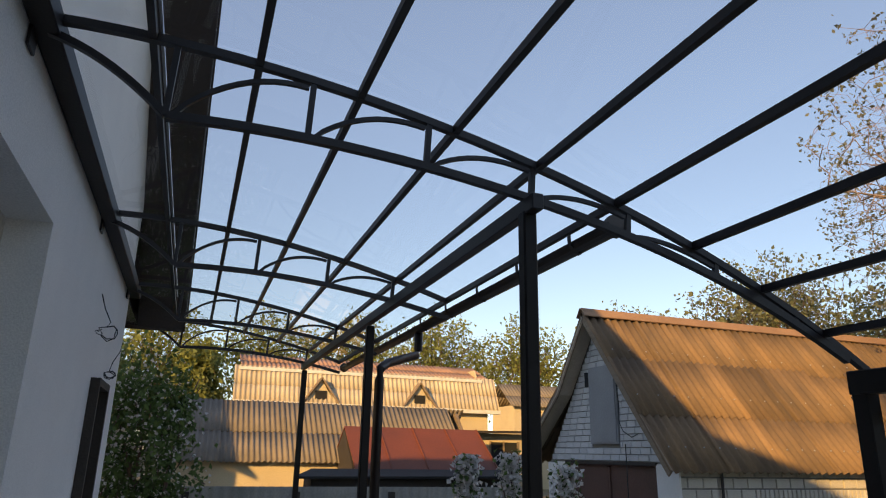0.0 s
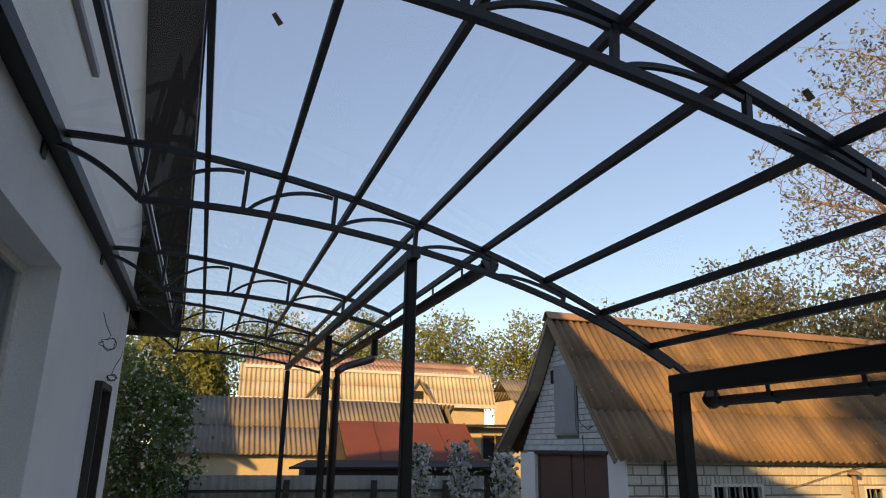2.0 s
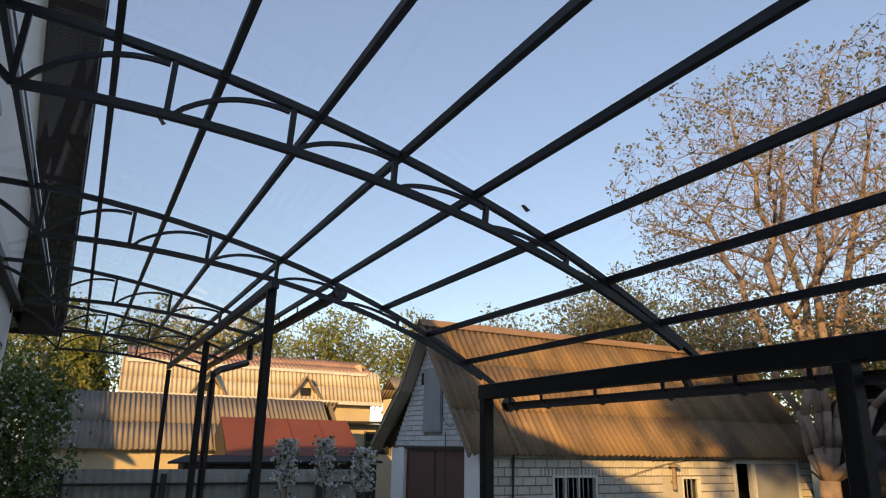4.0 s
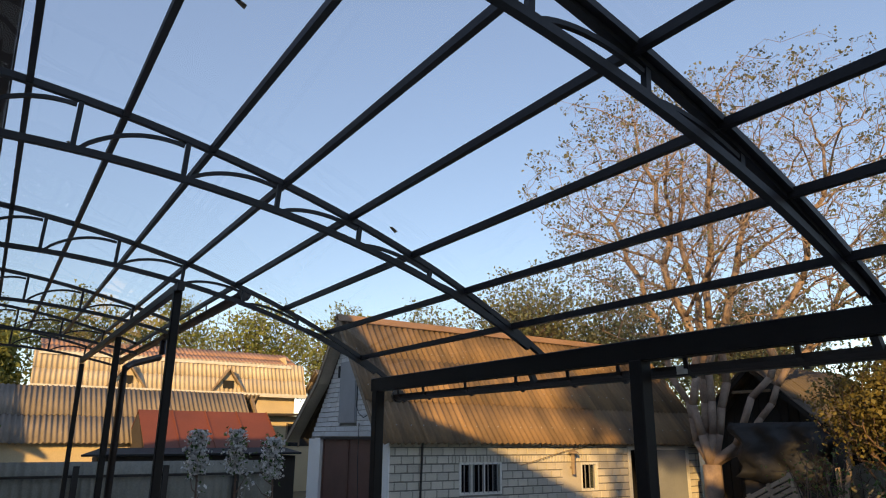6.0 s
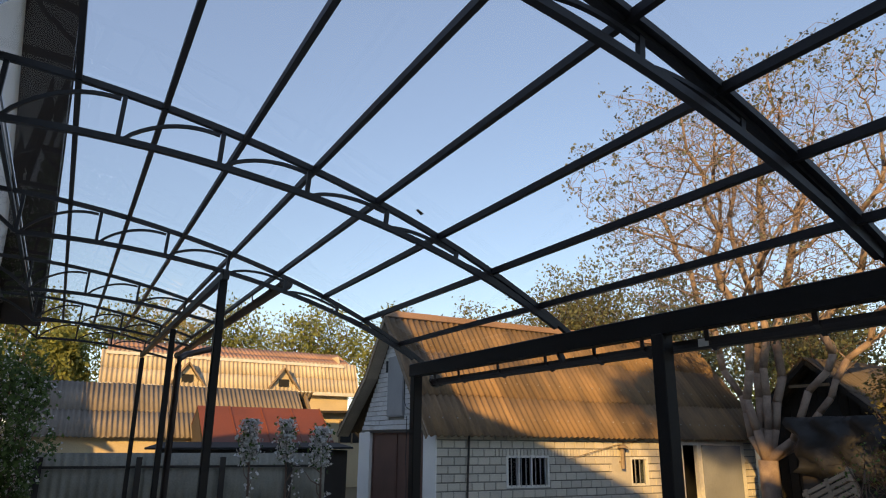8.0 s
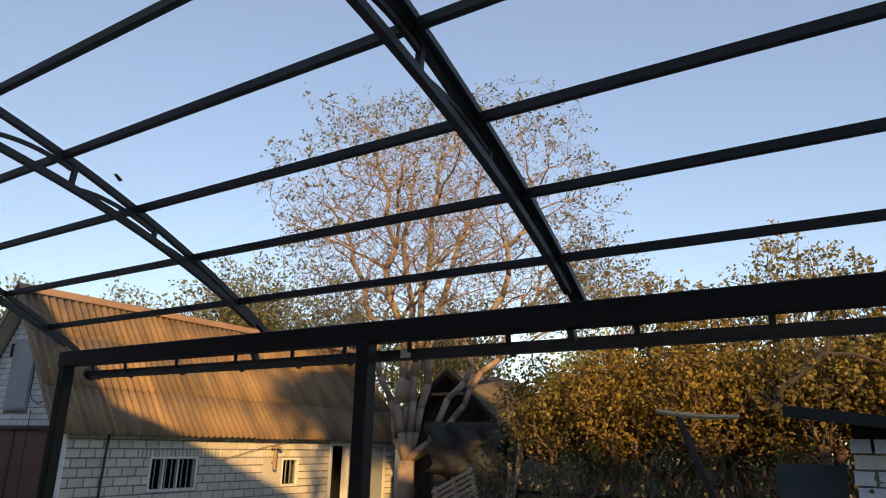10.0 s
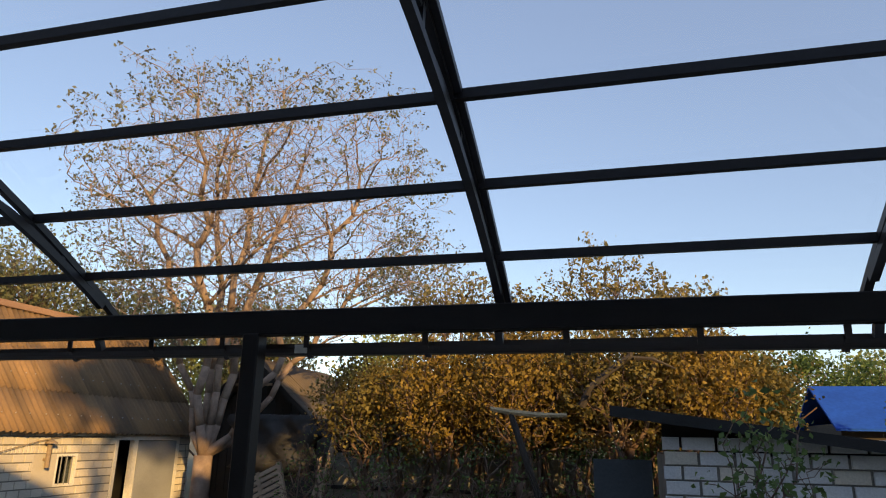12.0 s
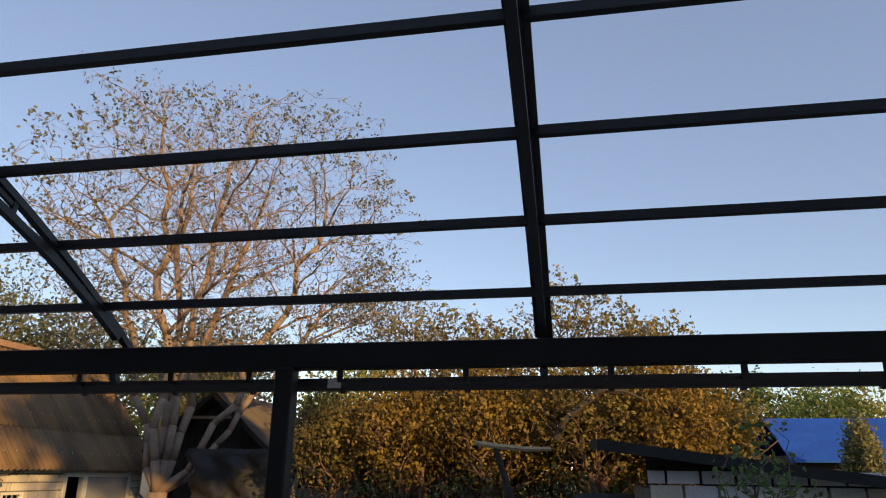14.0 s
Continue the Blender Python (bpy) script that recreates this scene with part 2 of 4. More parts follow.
# ---- ground ----
ground = Mesh()
R = 900
ground.add([(-R, -R, -0.3), (R, -R, -0.3), (R, R, -0.3), (-R, R, -0.3)], [(0, 1, 2, 3)])
tagged(part("ground", ground, M_GROUND), "dry spring grass and bare soil around the yard", "ground", kind="structure")

# unseen pale slab, added to bounce light onto the house wall
M_BOUNCE = material("pale_bounce_slab", (0.56, 0.52, 0.46), 0.9, 0, (0.45, 0.41, 0.36), 1.0, 40, 0.3)
tagged(part("pavement", Mesh().box((-0.44, -7.0, -0.42), (4.4, 10.2, -0.27)), M_BOUNCE), "unseen pale slab added under the canopy to bounce light", "pavement", kind="structure")

# ---- canopy ----
WALL_X = -0.44
PURLINS = [0.0, 0.438, 0.895, 1.36, 1.801, 2.238, 2.7, 3.128, 3.522]
TOP = np.polyfit([-0.43, 0, 0.445, 0.903, 1.366, 1.807, 2.242, 2.7, 3.128, 3.522, 3.72], [3.44, 3.445, 3.415, 3.353, 3.27, 3.15, 3.017, 2.856, 2.662, 2.455, 2.335], 4)
LOW = np.polyfit([0.09, 0.42, 0.67, 0.96, 1.21, 1.505, 1.75, 1.95, 2.29, 2.6, 3.29, 3.7], [3.085, 3.085, 3.1, 3.07, 3.055, 3.005, 2.965, 2.93, 2.865, 2.765, 2.505, 2.3], 4)


def top_z(x):
    return float(np.polyval(TOP, x))


def low_z(x):
    return float(np.polyval(LOW, x))


canopy = thing("canopy", "dark steel canopy with arched lattice trusses and clear sheet roof", "canopy", at=(0, 0, -0.3))
NODES = [0.09, 0.67, 1.22, 1.76, 2.3, 2.83, 3.34]


def truss(y, end, name="truss"):
    """Arched lattice truss from the house wall to x = end."""
    xs = np.linspace(-0.42, end, 28)
    top = part(name, Mesh().sweep([(x, y, top_z(x) - 0.014) for x in xs], 0.036, 0.036, (0, 1, 0)), M_STEEL, canopy)
    lx = np.linspace(0.09, min(end, 3.68), 26)
    part("bottom_chord", Mesh().sweep([(x, y, low_z(x)) for x in lx], 0.036, 0.036, (0, 1, 0)), M_STEEL, top)
    a = [(-0.4 + 0.49 * s, y, 3.37 - 0.285 * (0.35 * s + 0.65 * s * s)) for s in np.linspace(0, 1, 12)]
    part("end_arc", Mesh().sweep(a, 0.03, 0.03, (0, 1, 0)), M_STEEL, top)
    for k, x in enumerate(NODES):
        if x > end - 0.05:
            break
        part("upright", Mesh().bar((x, y, low_z(x)), (x + 0.01, y, top_z(x) - 0.03), 0.026, 0.026, (0, 1, 0)), M_STEEL, top)
        x2 = NODES[k + 1] if k + 1 < len(NODES) else end
        if x2 > end or top_z(x) - low_z(x) < 0.09:
            continue
        pts = []
        for s in np.linspace(0, 1, 12):
            xx = x + 0.02 + (x2 - x - 0.03) * s
            rise = math.sin(s * math.pi / 2) ** 0.8
            lift = low_z(xx) + (top_z(xx) - 0.055 - low_z(xx)) * rise
            pts.append((xx, y, lift))
        part("scroll", Mesh().sweep(pts, 0.02, 0.02, (0, 1, 0)), M_STEEL, top)
    return top


Y_WIDE, Y_SLIM = [2.73, 0.4, -1.885, -3.5, -6.2], [5.2, 7.55, 9.6]
for y in Y_WIDE:
    truss(y, 3.84)
for y in Y_SLIM:
    truss(y, 2.25)
for x in PURLINS:
    slim = x < 2.5
    z = top_z(x)
    part("purlin", Mesh().bar((x, -6.3, z - 0.009), (x, 9.68 if slim else 2.78, z - 0.009), 0.032, 0.04), M_STEEL, canopy)
part("wall_beam", Mesh().bar((WALL_X + 0.055, -6.3, 3.4), (WALL_X + 0.055, 7.95, 3.4), 0.1, 0.1), M_BEAM, canopy, bevel=0.006)
for y in Y_WIDE + Y_SLIM[:2]:
    part("wall_bracket", Mesh().box((WALL_X + 0.004, y - 0.05, 3.27), (WALL_X + 0.016, y + 0.05, 3.47)), M_STEEL, canopy)
part("mid_beam", Mesh().bar((1.74, 2.62, 2.92), (1.74, 9.66, 2.92), 0.06, 0.08), M_STEEL, canopy, bevel=0.005)
part("outer_beam", Mesh().bar((3.68, -6.4, 2.185), (3.68, 2.715, 2.185), 0.1, 0.125), M_BEAM, canopy, bevel=0.006)
for x, y, top in ((1.74, 2.735, 2.9), (1.74, 5.8, 2.86), (1.74, 9.5, 2.86), (3.69, 2.665, 2.13), (3.67, -0.6, 2.13), (3.67, -4.2, 2.13)):
    side = 0.07 if x < 2 else 0.094
    part("post", Mesh().bar((x, y, -0.3), (x, y, top), side, side, (0, 1, 0)), M_BEAM, canopy, bevel=0.008)
for y in Y_WIDE:
    part("beam_stub", Mesh().sweep([(3.70, y, 2.125), (3.73, y, 2.07)], 0.036, 0.036, (0, 1, 0)), M_STEEL, canopy)
# clear roof sheets, one per bay
edges = sorted([-6.3] + Y_WIDE[:4] + Y_SLIM)
for a, b in zip(edges, edges[1:]):
    end = 3.86 if b < 2.8 else 2.3
    m = Mesh()
    xs = np.linspace(-0.44, end, 24)
    m.v += [(x, yy, top_z(x) + 0.026) for x in xs for yy in (a + 0.004, b - 0.004)]
    m.f += [(2 * i, 2 * i + 2, 2 * i + 3, 2 * i + 1) for i in range(len(xs) - 1)]
    sheet = part("roof_sheet", m, M_POLY, canopy, "clear polycarbonate sheet")
for x, y, a in ((2.5, 0.31, 0.4), (0.69, 1.19, 0.9), (1.1, -0.9, 0.2)):
    flake = part("flake", Mesh().hexa([(-0.03, -0.012, 0), (0.03, -0.014, 0.004), (0.034, 0.012, 0), (-0.02, 0.014, 0.006)], [(-0.03, -0.012, 0.003), (0.03, -0.014, 0.007), (0.034, 0.012, 0.003), (-0.02, 0.014, 0.009)]), M_WOOD)
    flake.matrix_world = pose(x, y, top_z(x) + 0.03, 0, math.degrees(0.35), math.degrees(a))
    tagged(flake, "dry leaf lying on the clear roof sheet", "leaf", "leaves on the roof")
# joint strip over the middle truss
jx = np.linspace(-0.42, 3.84, 24)
for y in (-1.885,):
    part("joint_strip", Mesh().sweep([(x, y + 0.012, top_z(x) + 0.036) for x in jx], 0.06, 0.012, (0, 0, 1)), M_STEEL, canopy)
    part("joint_strip", Mesh().sweep([(x, y - 0.033, top_z(x) + 0.004) for x in jx], 0.028, 0.03, (0, 0, 1)), M_STEEL, canopy)
part("edge_profile", Mesh().bar((0.03, -6.3, 3.47), (0.03, 8.2, 3.47), 0.012, 0.02), M_ALU, canopy, "thin pale metal edge strip")


def gutter(x, z, y0, y1, brackets, label):
    """Half-round brown gutter on hooks."""
    g = thing("gutter", label, "gutter", at=(x, y0, z))
    m = Mesh()
    ys = np.linspace(y0, y1, 6)
    rings = []
    for y in ys:
        ring = [(x + 0.06 * math.cos(a) - 0.0, y, z + 0.06 * math.sin(a)) for a in np.linspace(math.pi, math.tau, 9)]
        ring += [(x + 0.054 * math.cos(a), y, z + 0.054 * math.sin(a)) for a in np.linspace(math.tau, math.pi, 9)]
        rings.append(ring)
    m.rings(rings)
    trough = part("trough", m, M_BROWN, g, smooth=False)
    for y in (y0 + 0.03, y1 - 0.03):
        part("end_cap", Mesh().pipe([(x, y - 0.012, z - 0.01), (x, y + 0.012, z - 0.01)], 0.066, 14), M_BROWN, g)
    for y in brackets:
        part("hook", Mesh().sweep([(x - 0.07, y, z + 0.07), (x - 0.065, y, z - 0.02), (x, y, z - 0.068), (x + 0.06, y, z - 0.01), (x + 0.062, y, z + 0.012)], 0.008, 0.03, (0, 1, 0)), M_BROWN, g)
    for ob in g.children:
        ob.matrix_parent_inverse = Matrix.Translation(g.location).inverted()
    return g


def keep_place(root):
    """Parts were built in world places: undo the root's offset."""
    for ob in root.children:
        ob.matrix_parent_inverse = Matrix.Translation(root.location).inverted()


g_out = gutter(3.83, 2.09, -4.05, 2.55, [2.4, 1.95, 1.3, 0.65, 0.1, -0.35, -0.85, -1.5, -2.2, -2.8, -3.4], "long brown metal gutter hung below the outer canopy beam")
g_mid = gutter(2.37, 2.985, 2.9, 9.9, [3.3, 4.0, 4.7, 5.4, 6.1, 6.9, 7.7, 8.6, 9.4], "brown metal gutter along the narrow canopy edge")
part("outlet", Mesh().pipe([(2.37, 6.35, 2.93), (2.37, 6.35, 2.76), (2.33, 6.3, 2.7), (1.95, 5.95, 2.56), (1.87, 5.87, 2.5), (1.86, 5.86, 2.4), (1.86, 5.86, -0.25)], 0.042, 10), M_BROWN, g_mid, "round brown downpipe", smooth=True)
part("outlet", Mesh().pipe([(3.83, -3.6, 2.04), (3.83, -3.6, 1.9), (3.83, -3.66, 1.82), (3.8, -4.0, 1.72), (3.79, -4.06, 1.66), (3.79, -4.06, -0.25)], 0.045, 10), M_BROWN, g_out, "round brown downpipe", smooth=True)
for y in (-0.82, -3.6):
    part("sticker", Mesh().box((3.762, y - 0.035, 2.04), (3.768, y + 0.035, 2.085)), M_WHITE, g_out, "small white paper label")

# ---- house ----
house = thing("house", "white plastered house with brown eaves beside the canopy", "house")
HY0, HY1 = -7.0, 7.9
WIN = (0.9, 3.74, 0.9, 2.87)
DOOR = (6.0, 6.74, -0.3, 2.31)
RAKE, EAVE_Y, EAVE_Z, RIDGE_Y, XO = 0.747, 9.4, 3.28, 4.5, 0.1


def rake_z(y):
    return EAVE_Z + RAKE * (EAVE_Y - y) if y > RIDGE_Y else EAVE_Z + RAKE * (EAVE_Y - RIDGE_Y) - RAKE * (RIDGE_Y - y)


xa, xb = WALL_X - 0.38, WALL_X
for y0, y1, z0, z1 in ((HY0, WIN[0], -0.3, 3.3), (WIN[0], WIN[1], -0.3, WIN[2]), (WIN[0], WIN[1], WIN[3], 3.3), (WIN[1], DOOR[0], -0.3, 3.3), (DOOR[0], DOOR[1], DOOR[3], 3.3), (DOOR[1], HY1, -0.3, 3.3)):
    part("wall", Mesh().box((xa, y0, z0), (xb, y1, z1)), M_PLASTER, house)
y_s = 2 * RIDGE_Y - HY1
part("gable", Mesh().add([(x, y, z) for x in (xa, xb) for y, z in ((y_s, 3.3), (HY1, 3.3), (HY1, rake_z(HY1)), (RIDGE_Y, rake_z(RIDGE_Y)), (y_s, rake_z(y_s)))], [(0, 4, 3, 2, 1), (5, 6, 7, 8, 9), (0, 1, 6, 5), (1, 2, 7, 6), (2, 3, 8, 7), (3, 4, 9, 8), (4, 0, 5, 9)]), M_PLASTER, house, "white plastered gable wall")
part("end_wall", Mesh().box((-8.5, HY1 - 0.38, -0.3), (xa, HY1, rake_z(HY1))), M_PLASTER, house)
part("back_wall", Mesh().box((-8.5, HY0, -0.3), (-8.1, HY1 - 0.38, 3.3)), M_PLASTER, house)
part("end_wall", Mesh().box((-8.1, HY0, -0.3), (xa, HY0 + 0.38, 3.3)), M_PLASTER, house)


def slab(x0, x1, pts, t0, t1, mesh=None):
    """Sloping slab between two (y, z) points."""
    (ya, za), (yb, zb) = pts
    return (mesh or Mesh()).hexa([(x0, ya, za + t0), (x1, ya, za + t0), (x1, yb, zb + t0), (x0, yb, zb + t0)], [(x0, ya, za + t1), (x1, ya, za + t1), (x1, yb, zb + t1), (x0, yb, zb + t1)])


top = (RIDGE_Y, rake_z(RIDGE_Y))
low_s = (2 * RIDGE_Y - EAVE_Y, EAVE_Z)
for end in ((EAVE_Y, EAVE_Z), low_s):
    pts = [end, top] if end[0] < top[0] else [top, end]
    part("soffit", slab(WALL_X, XO, pts, 0.0, 0.03), M_SOFFIT_B, house, "glossy dark brown soffit panel")
    part("fascia", slab(XO, XO + 0.03, pts, -0.03, 0.17), M_SOFFIT_B, house)
    part("roof", slab(-8.9, XO + 0.05, pts, 0.175, 0.26), M_BROWN, house, "brown metal roof slope")
part("eave_soffit", Mesh().box((-8.5, HY1, EAVE_Z + 0.02), (WALL_X, EAVE_Y, EAVE_Z + 0.05)), M_SOFFIT_B, house)
part("eave_fascia", Mesh().box((-8.5, EAVE_Y, EAVE_Z - 0.03), (XO, EAVE_Y + 0.03, EAVE_Z + 0.18)), M_SOFFIT_B, house)
part("conduit", Mesh().bar((WALL_X + 0.02, 1.5, 4.34), (WALL_X + 0.02, 3.61, 4.29), 0.05, 0.05, (1, 0, 0)), M_GREYP, house, "grey conduit on the gable wall")
# unseen house volume, added so its ridge shades the garage wall
shade_house = thing("house", "unseen plain house with a pitched roof, added to cast shade", "house")
part("wall", Mesh().box((-7.5, -9.6, -0.3), (WALL_X - 0.02, HY0 - 0.02, 3.6)), M_PLASTER, shade_house)
SHADE_Y, SHADE_Z, SHADE_END = -0.45, 6.6, -9.6


def pitched(root, y0, y1, eave, ridge, gables):
    """Two roof slopes along y with plastered gable walls."""
    for xe in (0.1, -8.0):
        part("roof", Mesh().hexa([(xe, y0, eave), (xe, y1, eave), (-3.9, y1, ridge), (-3.9, y0, ridge)], [(xe, y0, eave + 0.1), (xe, y1, eave + 0.1), (-3.9, y1, ridge + 0.1), (-3.9, y0, ridge + 0.1)]), M_BROWN, root)
    for y in gables:
        part("gable", Mesh().hexa([(-7.4, y, eave + 0.1), (WALL_X - 0.1, y, eave + 0.1), (WALL_X - 0.1, y + 0.15, eave + 0.1), (-7.4, y + 0.15, eave + 0.1)], [(-3.95, y, ridge - 0.1), (-3.85, y, ridge - 0.1), (-3.85, y + 0.15, ridge - 0.1), (-3.95, y + 0.15, ridge - 0.1)]), M_PLASTER, root)


pitched(shade_house, SHADE_END, SHADE_Y, 3.5, SHADE_Z, (SHADE_Y - 0.3,))
# taller unseen house, added to keep the lower hedge and hut shaded
tall = thing("house", "unseen taller house with a pitched brown roof, added to cast shade", "house")
part("wall", Mesh().box((-7.5, -22.0, -0.3), (WALL_X - 0.02, SHADE_END - 0.05, 5.0)), M_PLASTER, tall)
pitched(tall, -22.3, SHADE_END, 4.9, 7.95, (-21.9, SHADE_END - 0.2))
win = part("window", Mesh().box((WALL_X - 0.25, WIN[0] + 0.05, WIN[2] + 0.05), (WALL_X - 0.24, WIN[1] - 0.05, WIN[3] - 0.05)), M_GLASS, house, "deep-set window with white frame")
fr = Mesh()
for y0, y1, z0, z1 in ((WIN[0], WIN[1], WIN[3] - 0.07, WIN[3]), (WIN[0], WIN[1], WIN[2], WIN[2] + 0.07), (WIN[0], WIN[0] + 0.07, WIN[2] + 0.07, WIN[3] - 0.07), (WIN[1] - 0.07, WIN[1], WIN[2] + 0.07, WIN[3] - 0.07), (2.28, 2.36, WIN[2] + 0.07, WIN[3] - 0.07)):
    fr.box((WALL_X - 0.28, y0, z0), (WALL_X - 0.21, y1, z1))
part("window_frame", fr, M_WHITE, win)
part("curtain_wall", Mesh().box((WALL_X - 0.375, WIN[0], WIN[2]), (WALL_X - 0.36, WIN[1], WIN[3])), M_PLASTER, win, "pale blind behind the glass")
door = part("door", Mesh().box((WALL_X - 0.06, DOOR[0] + 0.06, -0.28), (WALL_X - 0.015, DOOR[1] - 0.06, DOOR[3] - 0.06)), M_DOOR, house, "brown wood-grain entrance door")
df = Mesh()
df.box((WALL_X - 0.1, DOOR[0], -0.3), (WALL_X + 0.07, DOOR[0] + 0.06, DOOR[3]))
df.box((WALL_X - 0.1, DOOR[1] - 0.06, -0.3), (WALL_X + 0.07, DOOR[1], DOOR[3]))
df.box((WALL_X - 0.1, DOOR[0] + 0.06, DOOR[3] - 0.06), (WALL_X + 0.07, DOOR[1] - 0.06, DOOR[3]))
part("door_frame", df, M_DARKWOOD, door)


def coil(y, z, r, turns, seed, tail):
    """A loose bundle of cable that sticks out of the wall."""
    rng = np.random.default_rng(seed)
    pts = [(WALL_X - 0.01, y, z)]
    for i in range(turns * 9):
        a = i * math.tau / 9 + 2.6
        rr = r * rng.uniform(0.55, 1.15)
        pts.append((WALL_X + r * 1.1 + rr * math.cos(a), y + 0.03 * rng.uniform(-1, 1), z + rr * 0.75 * math.sin(a)))
    return pts + tail


for y, z, r, turns, seed, tail in ((5.8, 2.64, 0.085, 2, 3, [(WALL_X + 0.1, 5.8, 2.72), (WALL_X + 0.05, 5.75, 2.82), (WALL_X + 0.02, 5.7, 2.92)]), (6.7, 2.4, 0.05, 3, 5, [(WALL_X + 0.06, 6.75, 2.52), (WALL_X + 0.1, 6.8, 2.62), (WALL_X + 0.11, 6.8, 2.7)])):
    wires = part("wire_bundle", Mesh().pipe(coil(y, z, r, turns, seed, tail), 0.0045, 5), M_CABLE)
    tagged(wires, "loose black cable ends sticking out of the plaster wall", "cable", "loose cables")


# ---- corrugated sheets ----
def corrugated(origin, u, v, width, length, wave, amp, normal, phase=0.0, thick=0.006, sag=0.0):
    """Wavy sheet: waves run across u, ridges along v."""
    o, u, v, nn = Vector(origin), Vector(u).normalized(), Vector(v).normalized(), Vector(normal).normalized()
    n = max(6, int(round(width / wave * 8)))
    m = Mesh()
    rows = (0.0, length)
    for lift in (0.0, thick):
        for j in rows:
            for i in range(n + 1):
                s = width * i / n
                m.v.append(tuple(o + u * s + v * j + nn * (lift + amp * math.sin((s + phase) / wave * math.tau))))
    k = n + 1
    for i in range(n):
        m.f.append((i, i + 1, k + i + 1, k + i))
        b = 2 * k
        m.f.append((b + i, b + k + i, b + k + i + 1, b + i + 1))
        m.f.append((i, b + i, b + i + 1, i + 1))
        m.f.append((k + i, k + i + 1, b + k + i + 1, b + k + i))
    for i in (0, n):
        m.f.append((i, k + i, 3 * k + i, 2 * k + i))
    return m


def clad(parent, start, u, v, normal, width, length, mat, wave=0.15, amp=0.03, sheet_w=1.05, sheet_l=1.5, seed=0, name="roof_sheet"):
    """Lays overlapping corrugated sheets from the eave (start) up along v."""
    rng = np.random.default_rng(seed)
    start, u, v, nn = Vector(start), Vector(u).normalized(), Vector(v).normalized(), Vector(normal).normalized()
    rows = max(1, math.ceil(length / sheet_l))
    step = length / rows
    cols = max(1, round(width / sheet_w))
    cw = width / cols
    cw = max(1, round(cw / wave)) * wave
    for r in range(rows):
        for c in range(cols):
            if c * cw >= width:
                break
            w = min(cw, width - c * cw) + (wave * 0.5 if c < cols - 1 else 0)
            tilt = rng.normal(0, 0.004)
            o = start + u * (c * cw) + v * (r * step - (0.1 if r else 0)) + nn * (0.012 * (c % 2) + 0.014 * (r > 0) + tilt)
            part(name, corrugated(o, u, v + nn * 0.006, w, step + (0.1 if r else 0.0), wave, amp, nn), mat, parent, smooth=True)


# ---- garage ----
GA = radians(89.9)
GD = Vector((math.sin(GA), math.cos(GA), 0))
GN = Vector((GD.y, -GD.x, 0))
GC = Vector((7.05, 8.46, 0))
G_LEN, G_WID, G_EAVE, G_RIDGE = 9.35, 3.86, 1.7, 4.25
garage = thing("garage", "white block garage with a steep weathered corrugated roof", "garage")


def gp(s, w, z):
    """Garage place: s along the long wall, w back from it, z up."""
    p = GC + GD * s - GN * w
    return (p.x, p.y, z)


def gbox(mesh, s0, s1, w0, w1, z0, z1):
    return mesh.hexa([gp(s0, w0, z0), gp(s1, w0, z0), gp(s1, w1, z0), gp(s0, w1, z0)], [gp(s0, w0, z1), gp(s1, w0, z1), gp(s1, w1, z1), gp(s0, w1, z1)])


GB = -0.3
WIN1 = (1.64, 2.73, 0.6, 1.24)
WIN2 = (4.47, 5.57, 0.58, 1.2)
DOORG = (6.62, 8.88, GB, 1.56)
long_wall = None
holes = [WIN1, WIN2, DOORG]
cuts = sorted({0.0, G_LEN, *[h[0] for h in holes], *[h[1] for h in holes]})
for a, b in zip(cuts, cuts[1:]):
    h = [q for q in holes if q[0] <= a + 1e-6 and q[1] >= b - 1e-6]
    for z0, z1 in ((GB, h[0][2]), (h[0][3], G_EAVE)) if h else ((GB, G_EAVE),):
        if z1 - z0 > 0.01:
            run = part("long_wall", gbox(Mesh(), a, b, 0.02, 0.3, z0, z1), M_MORTAR, garage)
            long_wall = long_wall or run
part("back_wall", gbox(Mesh(), 0.0, G_LEN, G_WID - 0.3, G_WID, GB, G_EAVE), M_MORTAR, garage)
part("end_wall", gbox(Mesh(), G_LEN - 0.3, G_LEN, 0.3, G_WID - 0.3, GB, G_EAVE), M_MORTAR, garage)
mid = G_WID / 2
for s in (0.02, G_LEN - 0.25):
    gable = part("gable_wall", Mesh().hexa([gp(s, 0.05, G_EAVE), gp(s + 0.22, 0.05, G_EAVE), gp(s + 0.22, G_WID - 0.05, G_EAVE), gp(s, G_WID - 0.05, G_EAVE)], [gp(s, mid - 0.02, G_RIDGE - 0.08), gp(s + 0.22, mid - 0.02, G_RIDGE - 0.08), gp(s + 0.22, mid + 0.02, G_RIDGE - 0.08), gp(s, mid + 0.02, G_RIDGE - 0.08)]), M_MORTAR, garage)
    if s < 1:
        front_gable = gable
# front: two piers, lintel and the swing door
for wa, wb in ((0.3, 0.52), (3.2, G_WID - 0.3)):
    part("pier", gbox(Mesh(), 0.0, 0.28, wa, wb, GB, G_EAVE), M_PLASTER, garage, "whitewashed pier")
part("pier", gbox(Mesh(), -0.012, 0.02, -0.012, 0.5, GB, G_EAVE - 0.02), M_PLASTER, garage, "whitewashed pier")
part("pier", gbox(Mesh(), -0.012, 0.0, 3.2, G_WID, GB, G_EAVE - 0.02), M_PLASTER, garage, "whitewashed pier")
gd = part("garage_door", gbox(Mesh(), 0.06, 0.1, 0.52, 3.2, GB, G_EAVE - 0.03), M_RUST, garage, "rust-brown sheet metal double door")
